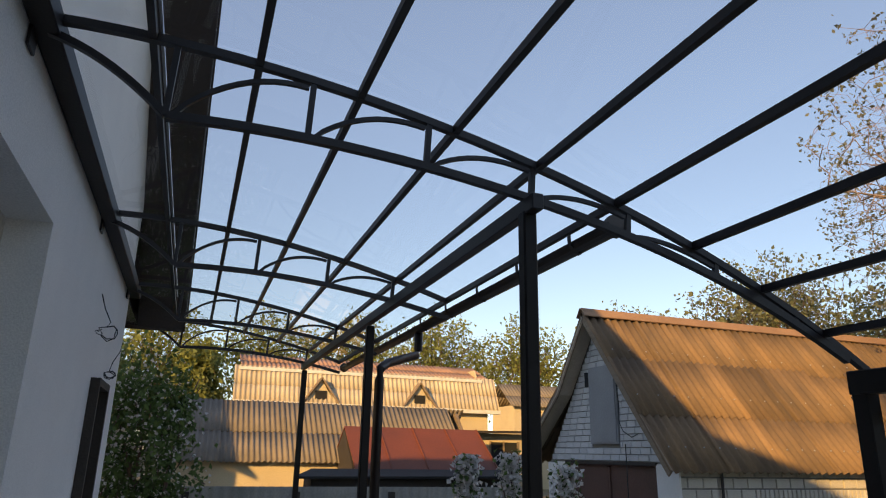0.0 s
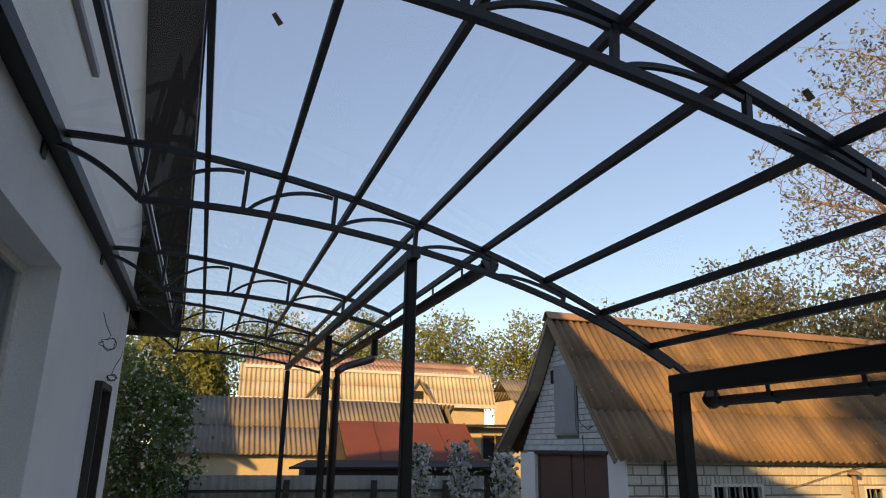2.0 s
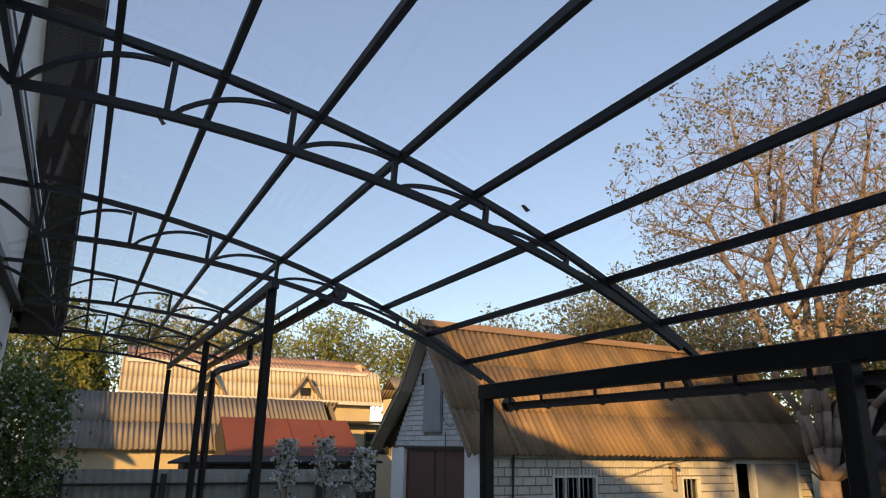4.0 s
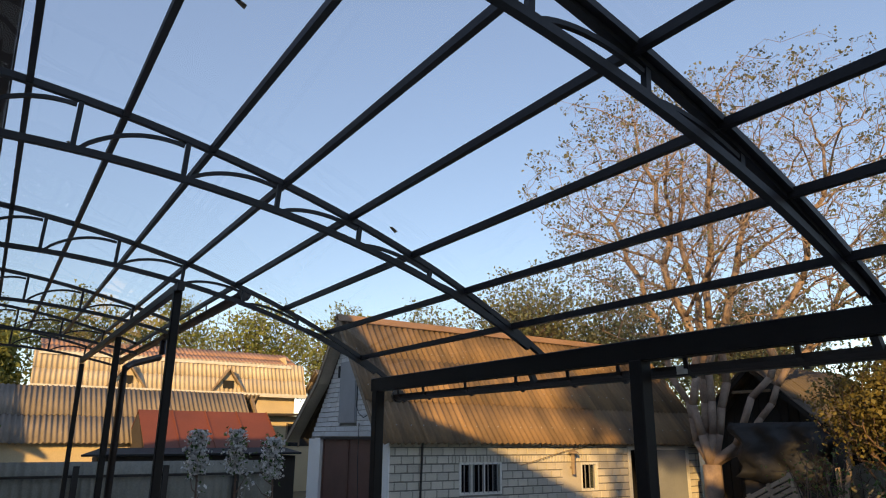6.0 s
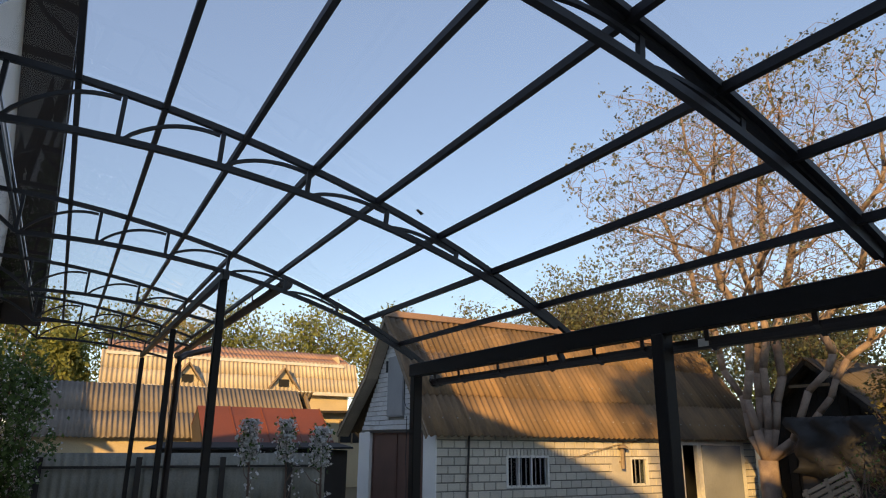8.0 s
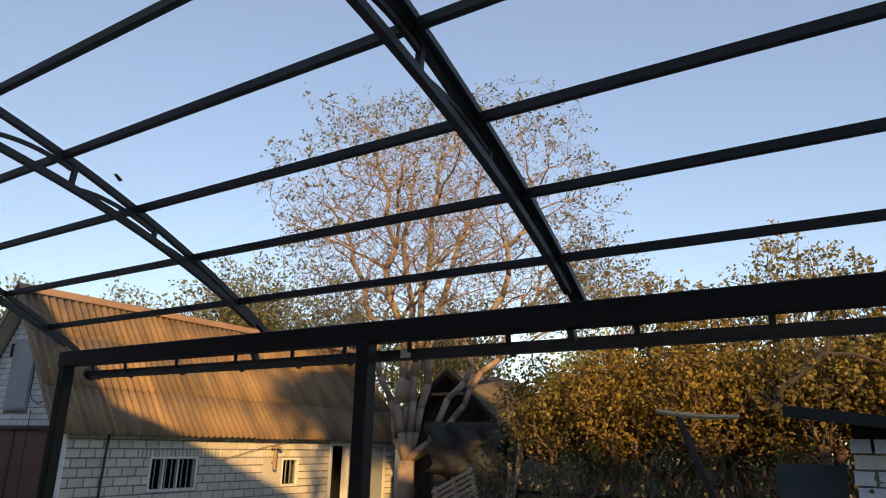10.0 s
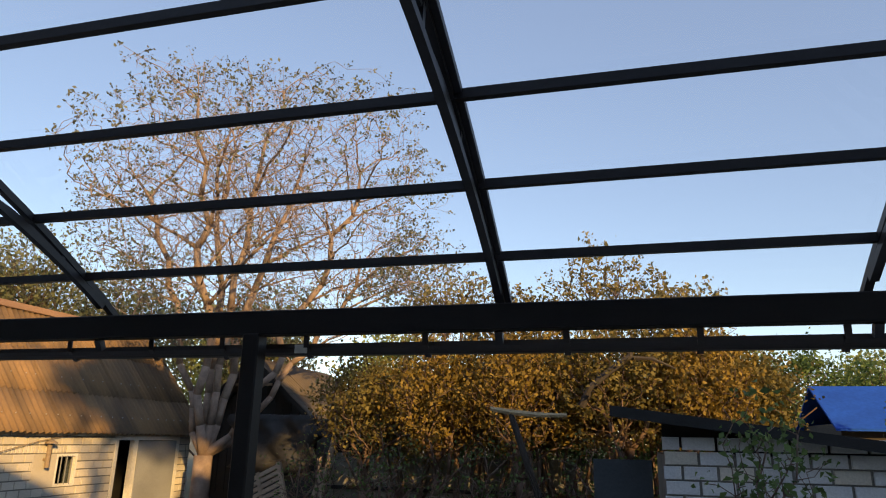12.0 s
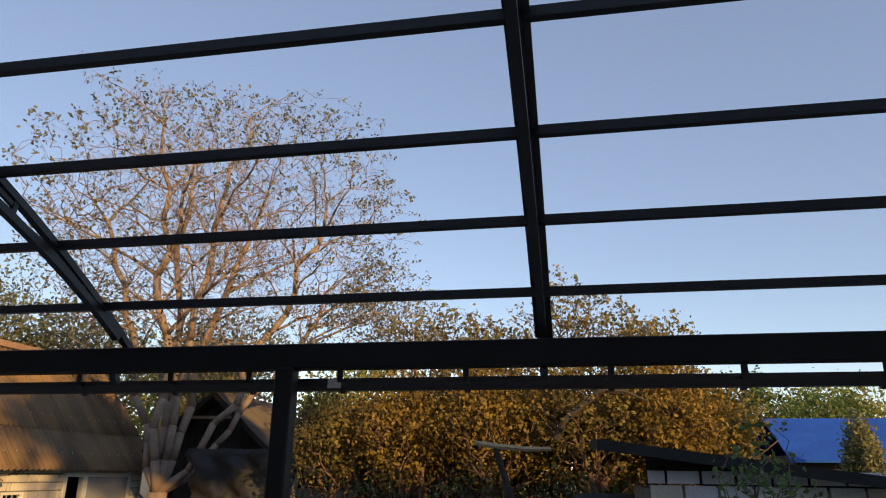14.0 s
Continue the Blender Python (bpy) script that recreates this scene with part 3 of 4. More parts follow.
for w in (0.56, 1.82, 1.88, 3.1):
    part("door_rail", gbox(Mesh(), 0.035, 0.058, w, w + 0.05, GB, G_EAVE - 0.05), M_RUST, gd)
part("door_lintel", gbox(Mesh(), -0.02, 0.05, 0.5, 3.2, G_EAVE - 0.03, G_EAVE + 0.02), M_DARKWOOD, garage)
# hatch in the gable
HW = (1.45, 2.22, 2.04, 3.32)
hatch = part("hatch", gbox(Mesh(), -0.045, 0.015, HW[0], HW[1], HW[2], HW[3]), M_GREYP, garage, "plain grey loft hatch")
for w0, w1, z0, z1 in ((HW[0] - 0.035, HW[0], HW[2], HW[3]), (HW[1], HW[1] + 0.035, HW[2], HW[3]), (HW[0] - 0.035, HW[1] + 0.035, HW[2] - 0.035, HW[2])):
    part("hatch_trim", gbox(Mesh(), -0.03, 0.015, w0, w1, z0, z1), M_GREYP, hatch)
part("vent", gbox(Mesh(), -0.014, 0.012, HW[1] + 0.05, HW[1] + 0.19, 3.0, 3.26), M_DARK, garage, "small dark vent hole")
part("vent", gbox(Mesh(), -0.014, 0.012, HW[0] - 0.19, HW[0] - 0.06, 2.93, 3.2), M_DARK, garage, "small dark vent hole")
cab = [gp(-0.06, HW[0] - 0.1, 2.95), gp(-0.06, HW[0] - 0.14, 2.6), gp(-0.06, HW[0] - 0.12, 2.35), gp(-0.06, HW[0] - 0.22, 2.2), gp(-0.06, HW[0] - 0.45, 2.1), gp(-0.06, HW[0] - 0.6, 2.14)]
cab_ob = part("power_cable", Mesh().pipe(cab, 0.008, 5), M_CABLE)
tagged(cab_ob, "black cable looped along the brick gable", "cable")
cab_ob = part("power_cable", Mesh().pipe([gp(-0.05, HW[0] - 0.25, G_EAVE + 0.3), gp(-0.05, HW[0] - 0.25, 1.2), gp(-0.05, HW[0] - 0.3, 0.6), gp(-0.05, HW[0] - 0.28, GB)], 0.008, 5), M_CABLE)
tagged(cab_ob, "black cable running down the garage pier", "cable")
# roof
slope = Vector((0, mid + 0.22, G_RIDGE - G_EAVE + 0.1))
rl = slope.length
OH = 0.32
fu, fv = GD, (-GN * (mid + 0.22) + Vector((0, 0, G_RIDGE - G_EAVE + 0.1))).normalized()
fn = fu.cross(fv).normalized()
start = Vector(gp(-OH, -0.22, G_EAVE - 0.1))
clad(garage, start, fu, fv, fn, G_LEN + 2 * OH, rl, M_SLATE_R, seed=4)
# the far slope breaks half way down and flares out over a lean-to
KINK, FOOT = (mid + 0.98, 2.98), (mid + 2.66, 1.68)
for (wa, za), (wb, zb), seed in ((KINK, (mid, G_RIDGE), 5), (FOOT, KINK, 6)):
    bu, bv = -GD, (-GN * (wb - wa) + Vector((0, 0, zb - za)))
    run = bv.length
    bn = bu.cross(bv).normalized()
    clad(garage, Vector(gp(G_LEN + OH, wa, za)), bu, bv.normalized(), bn, G_LEN + 2 * OH, run, M_SLATE_R, seed=seed)
bn = Vector((0, G_RIDGE - KINK[1], KINK[0] - mid)).normalized()
part("lean_to_wall", gbox(Mesh(), 0.3, G_LEN, G_WID + 0.02, G_WID + 0.5, GB, G_EAVE - 0.02), M_MORTAR, garage)
part("ridge_cap", Mesh().sweep([gp(-OH - 0.02, mid - 0.08, G_RIDGE + 0.02), gp(G_LEN + OH, mid - 0.08, G_RIDGE + 0.02)], 0.2, 0.02, tuple(fn)).sweep([gp(-OH - 0.02, mid + 0.08, G_RIDGE + 0.02), gp(G_LEN + OH, mid + 0.08, G_RIDGE + 0.02)], 0.2, 0.02, tuple(bn)), M_RIDGE, garage, "rusty brown ridge capping")
for (wa, za), (wb, zb) in (((mid, G_RIDGE), KINK), (KINK, FOOT)):
    part("verge_board", Mesh().hexa([gp(-OH, wa, za - 0.09), gp(0.0, wa, za - 0.09), gp(0.0, wb, zb - 0.09), gp(-OH, wb, zb - 0.09)], [gp(-OH, wa, za - 0.06), gp(0.0, wa, za - 0.06), gp(0.0, wb, zb - 0.06), gp(-OH, wb, zb - 0.06)]), M_VERGE, garage, "light brown boards under the roof verge, paled for bounced light")
for line in (((-0.2, G_EAVE - 0.12), (mid, G_RIDGE - 0.06)), ((mid, G_RIDGE - 0.06), (KINK[0], KINK[1] - 0.06)), ((KINK[0], KINK[1] - 0.06), (FOOT[0], FOOT[1] - 0.06))):
    part("barge_board", Mesh().sweep([gp(-OH + 0.02, w, z) for w, z in line], 0.025, 0.12), M_WOOD, garage)
nails = Mesh()
nr = random.Random(4)
for up in (0.12, 0.42, 0.72):
    for k in range(31):
        q = start + fu * (0.2 + k * 0.31 + nr.uniform(-0.05, 0.05)) + fv * rl * up + fn * 0.05
        nails.pipe([tuple(q), tuple(q + fn * 0.012)], [0.014, 0.008], 6)
tagged(part("nail_head", nails, M_ALU, garage, "pale metal roofing nail heads"), kind="stuff")
# ---- fences and neighbours ----
fence = thing("fence", "grey corrugated sheet fence on dark posts across the yard", "fence")
clad(fence, (-6.0, 12.6, -0.25), (1, 0.0, 0), (0, 0, 1), (0, -1, 0), 12.3, 1.45, M_FENCE, 0.17, 0.02, 1.1, 1.5, 7, "fence_sheet")
part("fence_rail", Mesh().bar((-6, 12.52, 0.92), (6.3, 12.52, 0.92), 0.05, 0.05), M_DARKWOOD, fence)
for x in (-4.5, -1.9, 0.4, 2.2, 3.9, 5.4):
    part("fence_post", Mesh().bar((x, 12.44, -0.3), (x, 12.44, 1.12), 0.11, 0.09, (0, 1, 0)), M_DARKWOOD, fence)

barn = thing("barn", "long low outbuilding with a grey corrugated roof", "barn")
part("wall", Mesh().box((-1.0, 22.8, -0.3), (9.4, 26.6, 1.7)), M_YELLOW, barn)
clad(barn, (-1.2, 22.5, 1.66), (1, 0, 0), (0, 2.3, 1.75), (0, -1.75, 2.3), 10.9, 2.9, M_SLATE_G, 0.17, 0.026, 1.1, 1.7, 9)
clad(barn, (9.7, 27.1, 1.66), (-1, 0, 0), (0, -2.3, 1.75), (0, 1.75, 2.3), 10.9, 2.9, M_SLATE_G, 0.17, 0.026, 1.1, 1.7, 10)
part("gable", Mesh().hexa([(9.3, 22.8, 1.7), (9.4, 22.8, 1.7), (9.4, 26.6, 1.7), (9.3, 26.6, 1.7)], [(9.3, 24.7, 3.3), (9.4, 24.7, 3.3), (9.4, 24.8, 3.3), (9.3, 24.8, 3.3)]), M_WOOD, barn)

red = thing("shed", "small shed with a red painted sheet metal roof", "shed")
part("wall", Mesh().box((4.4, 17.2, -0.3), (7.95, 20.0, 1.35)), M_DARKWOOD, red)
for k in range(4):
    x0, x1 = 4.25 + k * 0.96, 4.25 + (k + 1) * 0.96 - 0.012
    part("roof_panel", Mesh().hexa([(x0, 16.8, 1.28), (x1, 16.8, 1.28), (x1, 18.5, 2.44), (x0, 18.5, 2.44)], [(x0, 16.8, 1.31), (x1, 16.8, 1.31), (x1, 18.5, 2.47), (x0, 18.5, 2.47)]), M_RED, red)
    part("roof_seam", Mesh().sweep([(x1, 16.78, 1.31), (x1, 18.5, 2.48)], 0.03, 0.04), M_RED, red)
part("roof_panel", Mesh().hexa([(4.25, 18.5, 2.44), (8.09, 18.5, 2.44), (8.09, 20.3, 1.25), (4.25, 20.3, 1.25)], [(4.25, 18.5, 2.47), (8.09, 18.5, 2.47), (8.09, 20.3, 1.28), (4.25, 20.3, 1.28)]), M_RED, red)
part("gable", Mesh().hexa([(4.25, 17.2, 1.35), (4.3, 17.2, 1.35), (4.3, 20.0, 1.35), (4.25, 20.0, 1.35)], [(4.25, 18.45, 2.36), (4.3, 18.45, 2.36), (4.3, 18.55, 2.36), (4.25, 18.55, 2.36)]), M_DARKWOOD, red)
part("lean_to", Mesh().hexa([(2.6, 15.6, 1.22), (8.2, 15.6, 1.26), (8.2, 17.0, 1.38), (3.2, 17.0, 1.36)], [(2.6, 15.6, 1.27), (8.2, 15.6, 1.31), (8.2, 17.0, 1.43), (3.2, 17.0, 1.41)]), M_DARK, red, "black felt lean-to roof")
part("lean_to_wall", Mesh().box((3.0, 15.8, -0.3), (8.1, 16.8, 1.22)), M_DARKWOOD, red)

villa = thing("house", "large neighbouring house with a pale mansard roof and dormers", "house")
FY = 36.0
part("wall", Mesh().box((2.2, FY, -0.3), (15.6, FY + 8, 4.7)), M_YELLOW, villa)
clad(villa, (1.8, FY - 0.3, 4.55), (1, 0.0, 0), (0, 1.0, 2.15), (0, -2.15, 1.0), 14.4, 2.0, M_SLATE_Y, 0.24, 0.03, 1.2, 1.0, 12)
clad(villa, (2.1, FY + 0.5, 6.28), (1, 0.0, 0), (0, 2.6, 0.95), (0, -0.95, 2.6), 13.8, 2.7, material("rusty_slate", (0.4, 0.22, 0.15), 0.9, 0, (0.28, 0.17, 0.13), 0.8, 20, 0.4, 0.5, 0.2), 0.24, 0.03, 1.2, 1.5, 13)
part("gable", Mesh().hexa([(15.5, FY, 4.6), (15.6, FY, 4.6), (15.6, FY + 8, 4.6), (15.5, FY + 8, 4.6)], [(15.2, FY + 1.2, 6.9), (15.3, FY + 1.2, 6.9), (15.3, FY + 6.8, 6.9), (15.2, FY + 6.8, 6.9)]), M_YELLOW, villa)
part("snow_rail", Mesh().bar((2.0, FY + 0.35, 6.2), (15.4, FY + 0.35, 6.2), 0.06, 0.16), M_WHITE, villa)
part("cornice", Mesh().box((1.8, FY - 0.42, 4.36), (16.2, FY - 0.05, 4.56)), M_WHITE, villa)
for dx in (6.15, 11.5):
    d = part("dormer", Mesh().hexa([(dx - 0.75, FY - 0.2, 4.6), (dx + 0.75, FY - 0.2, 4.6), (dx + 0.75, FY + 1.0, 4.6), (dx - 0.75, FY + 1.0, 4.6)], [(dx - 0.02, FY - 0.2, 5.72), (dx + 0.02, FY - 0.2, 5.72), (dx + 0.02, FY + 1.0, 5.72), (dx - 0.02, FY + 1.0, 5.72)]), M_YELLOW, villa)
    for s in (-1, 1):
        part("dormer_roof", Mesh().sweep([(dx + s * 1.0, FY + 0.3, 4.5), (dx, FY + 0.3, 5.85)], 1.4, 0.07, (0, 0, 1)), M_WOOD, d)
    part("dormer_window", Mesh().box((dx - 0.3, FY - 0.24, 4.75), (dx + 0.3, FY - 0.21, 5.2)), M_DARK, d)

annex = thing("house", "small flat-roofed annex with warm plaster and a wide window", "house")
part("wall", Mesh().box((11.2, 27.6, -0.3), (14.4, 31.0, 3.05)), M_YELLOW, annex)
part("roof", Mesh().hexa([(10.6, 27.0, 3.02), (14.6, 27.0, 3.1), (14.6, 31.2, 3.2), (10.6, 31.2, 3.1)], [(10.6, 27.0, 3.12), (14.6, 27.0, 3.2), (14.6, 31.2, 3.3), (10.6, 31.2, 3.2)]), M_DARKWOOD, annex)
w = part("window", Mesh().box((12.0, 27.57, 1.7), (13.3, 27.595, 2.7)), M_DARK, annex)
for x in (11.98, 12.6, 13.26):
    part("window_bar", Mesh().box((x, 27.53, 1.66), (x + 0.07, 27.565, 2.74)), M_WOOD, w)

cottage = thing("house", "far low cottage with a grey corrugated roof", "house")
part("wall", Mesh().box((20.9, 42.4, -0.3), (26.2, 46.0, 5.1)), M_YELLOW, cottage)
clad(cottage, (20.5, 42.0, 5.0), (1, 0, 0), (0, 2.2, 1.6), (0, -1.6, 2.2), 6.0, 2.75, M_SLATE_G, 0.24, 0.03, 1.2, 1.5, 51)
clad(cottage, (26.5, 46.4, 5.0), (-1, 0, 0), (0, -2.2, 1.6), (0, 1.6, 2.2), 6.0, 2.75, M_SLATE_G, 0.24, 0.03, 1.2, 1.5, 52)
# out-of-view house, added to shade the left half of the barn
near = thing("house", "unseen plain house with a pitched roof, added to shade the outbuilding", "house")
part("wall", Mesh().box((-10.5, 13.6, -0.3), (-4.5, 18.5, 3.6)), M_PLASTER, near)
for xe in (-4.2, -10.8):
    part("roof", Mesh().hexa([(xe, 13.4, 3.5), (xe, 18.7, 3.5), (-7.5, 18.7, 6.7), (-7.5, 13.4, 6.7)], [(xe, 13.4, 3.6), (xe, 18.7, 3.6), (-7.5, 18.7, 6.8), (-7.5, 13.4, 6.8)]), M_SLATE_G, near)
for y in (13.7, 18.3):
    part("gable", Mesh().hexa([(-10.4, y, 3.6), (-4.6, y, 3.6), (-4.6, y + 0.1, 3.6), (-10.4, y + 0.1, 3.6)], [(-7.55, y, 6.6), (-7.45, y, 6.6), (-7.45, y + 0.1, 6.6), (-7.55, y + 0.1, 6.6)]), M_PLASTER, near)

# ---- trees ----
def crown_points(rng, n, centre, half, hollow=0.35):
    """Points in an uneven egg-shaped crown, more of them near its skin."""
    d = rng.normal(size=(n, 3))
    d /= np.linalg.norm(d, axis=1, keepdims=True)
    lump = 1 + 0.1 * np.sin(d[:, :1] * 5 + 1) + 0.1 * np.sin(d[:, 1:2] * 7) + 0.08 * np.sin(d[:, 2:] * 9 + d[:, :1] * 6)
    r = (hollow + (1 - hollow) * rng.uniform(0, 1, (n, 1)) ** 0.6) * lump
    return d * r * np.array(half) + np.array(centre)


def grown_tree(name, label, root, fork, centre, half, n, seed, leaf, leaf_size, per, fuzz, wood_mat, stems=6, thick=0.011, hollow=0.3, category="tree", limbs=(), bare=0.0, lobes=()):
    """A tree whose twigs each grow from the nearest limb towards the crown's skin."""
    rng = np.random.default_rng(seed)
    root, fork = np.array(root, float), np.array(fork, float)
    pts, par = [root, fork], [-1, 0]
    for k in range(stems):
        aim = np.array(centre) + rng.normal(size=3) * np.array(half) * np.array([0.55, 0.55, 0.25])
        last = 1
        for j in range(1, 6):
            q = fork + (aim - fork) * (j / 6) + rng.normal(0, 0.09, 3) * j ** 0.5
            pts.append(q)
            par.append(last)
            last = len(pts) - 1
    for limb in limbs:
        last = 1 + int(np.argmin(np.linalg.norm(np.array(pts[1:]) - limb[0], axis=1)))
        for q in limb[1:]:
            pts.append(np.array(q))
            par.append(last)
            last = len(pts) - 1
    aims = np.concatenate([crown_points(rng, n, centre, half, hollow)] + [crown_points(rng, k, c, h, hollow) for c, h, k in lobes])
    n = len(aims)
    aims = aims[np.argsort(np.linalg.norm(aims - fork, axis=1))]
    low, grudge = (fork[2] + 3.0, 0.12) if limbs else (-9.0, 0.42)
    if limbs:
        near = [np.linalg.norm(np.array(pts) - q, axis=1).min() for q in aims]
        aims = aims[np.argsort(near)]
    P = np.zeros((len(pts) + 3 * n + 5, 3))
    P[:len(pts)] = pts
    m = len(pts)
    D = np.zeros(len(P))
    for i in range(2, m):
        D[i] = D[par[i]] + np.linalg.norm(P[i] - P[par[i]])
    for q in aims:
        dist = np.linalg.norm(P[1:m] - q, axis=1) + grudge * D[1:m] + 50.0 * (P[1:m, 2] < low)
        i = int(np.argmin(dist)) + 1
        a = P[i].copy()
        gap = np.linalg.norm(q - a)
        steps = 1 if gap < 0.35 else 2 if gap < 0.9 else 3
        for j in range(1, steps + 1):
            f = j / steps
            bow = np.array([0, 0, 0.04 * gap * math.sin(f * math.pi)]) + rng.normal(0, 0.028 * gap, 3) * (j < steps)
            P[m] = a + (q - a) * f + bow
            par.append(i if j == 1 else m - 1)
            D[m] = D[par[-1]] + np.linalg.norm(P[m] - P[par[-1]])
            m += 1
    P = P[:m]
    par = np.array(par)
    load = np.zeros(m)
    kids = np.bincount(par[1:], minlength=m)
    load[kids == 0] = 1
    for i in range(m - 1, 0, -1):
        load[i] = max(load[i], 1)
        load[par[i]] += load[i]
    rad = thick * 0.5 * load ** 0.46
    wood = Mesh()
    for i in range(1, m):
        p = par[i]
        r0 = min(rad[p], rad[i] * 1.5)
        wood.pipe([tuple(P[p]), tuple(P[i])], [r0, rad[i]], 3 if load[i] < 4 else 5 if load[i] < 40 else 8)
    tree = thing(name, label, category, at=tuple(root))
    part("trunk", wood, wood_mat, tree, smooth=True)
    tips = P[kids == 0]
    tips = tips[np.linalg.norm((tips - np.array(centre)) / np.array(half), axis=1) > bare]
    c = np.repeat(tips, per, 0) + rng.normal(0, fuzz, (len(tips) * per, 3))
    quads("crown", leaf_quads(c, leaf_size, rng), leaf, tree)
    return tree


# walnut: a fan of pale stems from one stool, each forking into arching boughs
WX, WY = 15.2, 7.25
ACROSS, AWAY = np.array([0.555, -0.832, 0]), np.array([0.832, 0.555, 0])
wr = np.random.default_rng(5)
limbs = []
for side, back, top, bend in ((-2.8, 0.4, 8.5, 0.5), (-1.5, -1.1, 10.7, 0.45), (-0.45, 1.1, 11.0, 0.4), (0.8, -0.5, 11.2, 0.5), (2.0, 0.9, 10.5, 0.45), (3.3, -0.7, 8.9, 0.3), (4.0, 0.7, 7.1, 0.3)):
    foot = np.array([WX, WY, 1.15]) + ACROSS * side * 0.09 + AWAY * back * 0.1
    tip = np.array([WX, WY, top]) + ACROSS * (side + 0.3) + AWAY * back * 1.6
    stem = []
    for j in range(15):
        f = j / 14
        q = foot + (tip - foot) * np.array([f ** (1 + bend), f ** (1 + bend), f]) if side < 3 else foot + (tip - foot) * np.array([f, f, f ** (1 + bend * 0.3)])
        stem.append(q + wr.normal(0, 0.05, 3) * min(j, 4) * 0.5)
    limbs.append(stem)
    for j in range(5, 14):
        for turn in range(2):
            ang = wr.uniform(0, math.tau)
            out = ACROSS * math.cos(ang) + AWAY * math.sin(ang) + ACROSS * 0.45 * np.sign(side) + np.array([0, 0, wr.uniform(0.25, 0.9)])
            out /= np.linalg.norm(out)
            reach = wr.uniform(1.6, 3.2) * (1.15 - 0.5 * j / 14)
            bough = [stem[j]]
            for k in range(1, 7):
                droop = np.array([0, 0, 0.09 * k - 0.012 * k * k])
                bough.append(stem[j] + out * reach * k / 6 + droop * 0.5 + wr.normal(0, 0.035, 3))
            limbs.append(bough)
grown_tree("tree", "tall walnut tree with pale forked stems and small unfolding leaves", (WX, WY, -0.3), (WX, WY, 1.15), (WX + 0.28, WY - 0.47, 7.45), (4.45, 4.75, 3.6), 13000, 11, M_LEAF_WAL, 0.058, 7, 0.075, M_BARK, 0, 0.0084, 0.1, limbs=limbs, bare=0.83, lobes=(((WX + 2.75, WY - 4.05, 5.95), (1.35, 1.65, 1.5), 1000),))
# unseen tree on the evening sun's side, added to shade the garage roof
grown_tree("tree", "unseen leafy tree added to cast shade on the garage roof", (-9.6, -11.6, -0.3), (-9.2, -11.5, 8.0), (-7.7, -11.2, 11.0), (2.2, 1.2, 1.3), 650, 12, M_LEAF_GRN, 0.17, 12, 0.16, M_BARK, 5, 0.02, 0.1)
# sparse trees behind the garage
for k, (x, y, z, hx, hz) in enumerate(((18.5, 18.5, 5.2, 2.4, 3.2), (21.5, 15.0, 4.8, 2.3, 2.8), (17.5, 24.0, 4.8, 2.6, 2.8), (23.0, 10.5, 4.4, 2.2, 2.6), (20.5, 18.5, 5.6, 2.4, 3.2))):
    grown_tree("tree", "sparse spring tree with thin twigs and young leaves", (x, y, -0.3), (x, y, 1.0), (x, y, z), (hx, hx, hz), 2400, 20 + k, M_LEAF_PALE, 0.1, 8, 0.15, M_TWIG, 6, 0.012, 0.15)


def bush(name, label, centre, size, seed, leaf, n, leaf_size, stems=7, kind_leaf=None, clumps=60):
    """Round mass of small clumps on a few stems."""
    rng = np.random.default_rng(seed)
    b = thing(name, label, "tree" if size[2] > 1.2 else "bush", at=(centre[0], centre[1], -0.3))
    wood = Mesh()
    cl = rng.normal(size=(clumps, 3))
    cl /= np.linalg.norm(cl, axis=1, keepdims=True)
    cl *= rng.uniform(0.35, 1.0, (clumps, 1)) ** 0.5 * rng.uniform(0.75, 1.12, (clumps, 1))
    cl = cl * np.array(size) + np.array(centre)
    for k in range(stems):
        p = cl[rng.integers(clumps)]
        base = np.array([centre[0] + rng.normal(0, 0.12), centre[1] + rng.normal(0, 0.12), -0.3])
        midp = base * 0.5 + p * 0.5 + rng.normal(0, 0.15, 3) * np.array(size)
        wood.pipe([tuple(base), tuple(midp), tuple(p)], [0.06, 0.035, 0.01], 5)
    for k in range(clumps):
        p = cl[k]
        q = p + rng.normal(0, 0.25, 3) * np.array(size) * 0.6
        wood.pipe([tuple(q), tuple((p + q) / 2 + rng.normal(0, 0.05, 3)), tuple(p)], [0.012, 0.009, 0.004], 3)
    part("stem", wood, M_TWIG, b)
    per = n // clumps
    c = np.repeat(cl, per, 0) + rng.normal(0, 0.16, (clumps * per, 3)) * np.array(size) * np.repeat(rng.uniform(0.5, 1.3, (clumps, 1)), per, 0)
    quads("crown", leaf_quads(c, leaf_size, rng), leaf, b)
    if kind_leaf:
        m2, n2, s2 = kind_leaf
        pick = c[rng.choice(len(c), n2)] + rng.normal(0, 0.05, (n2, 3))
        quads("blossom", leaf_quads(pick, s2, rng, 1.0), m2, b)
    return b


# unseen crown, added on the sun's side to shade the hut front
bush("tree", "unseen dense tree added to cast shade on the hut", (-7.2, -14.0, 11.3), (1.3, 1.5, 1.15), 333, M_LEAF_GRN, 9000, 0.2, 5, None, 80)
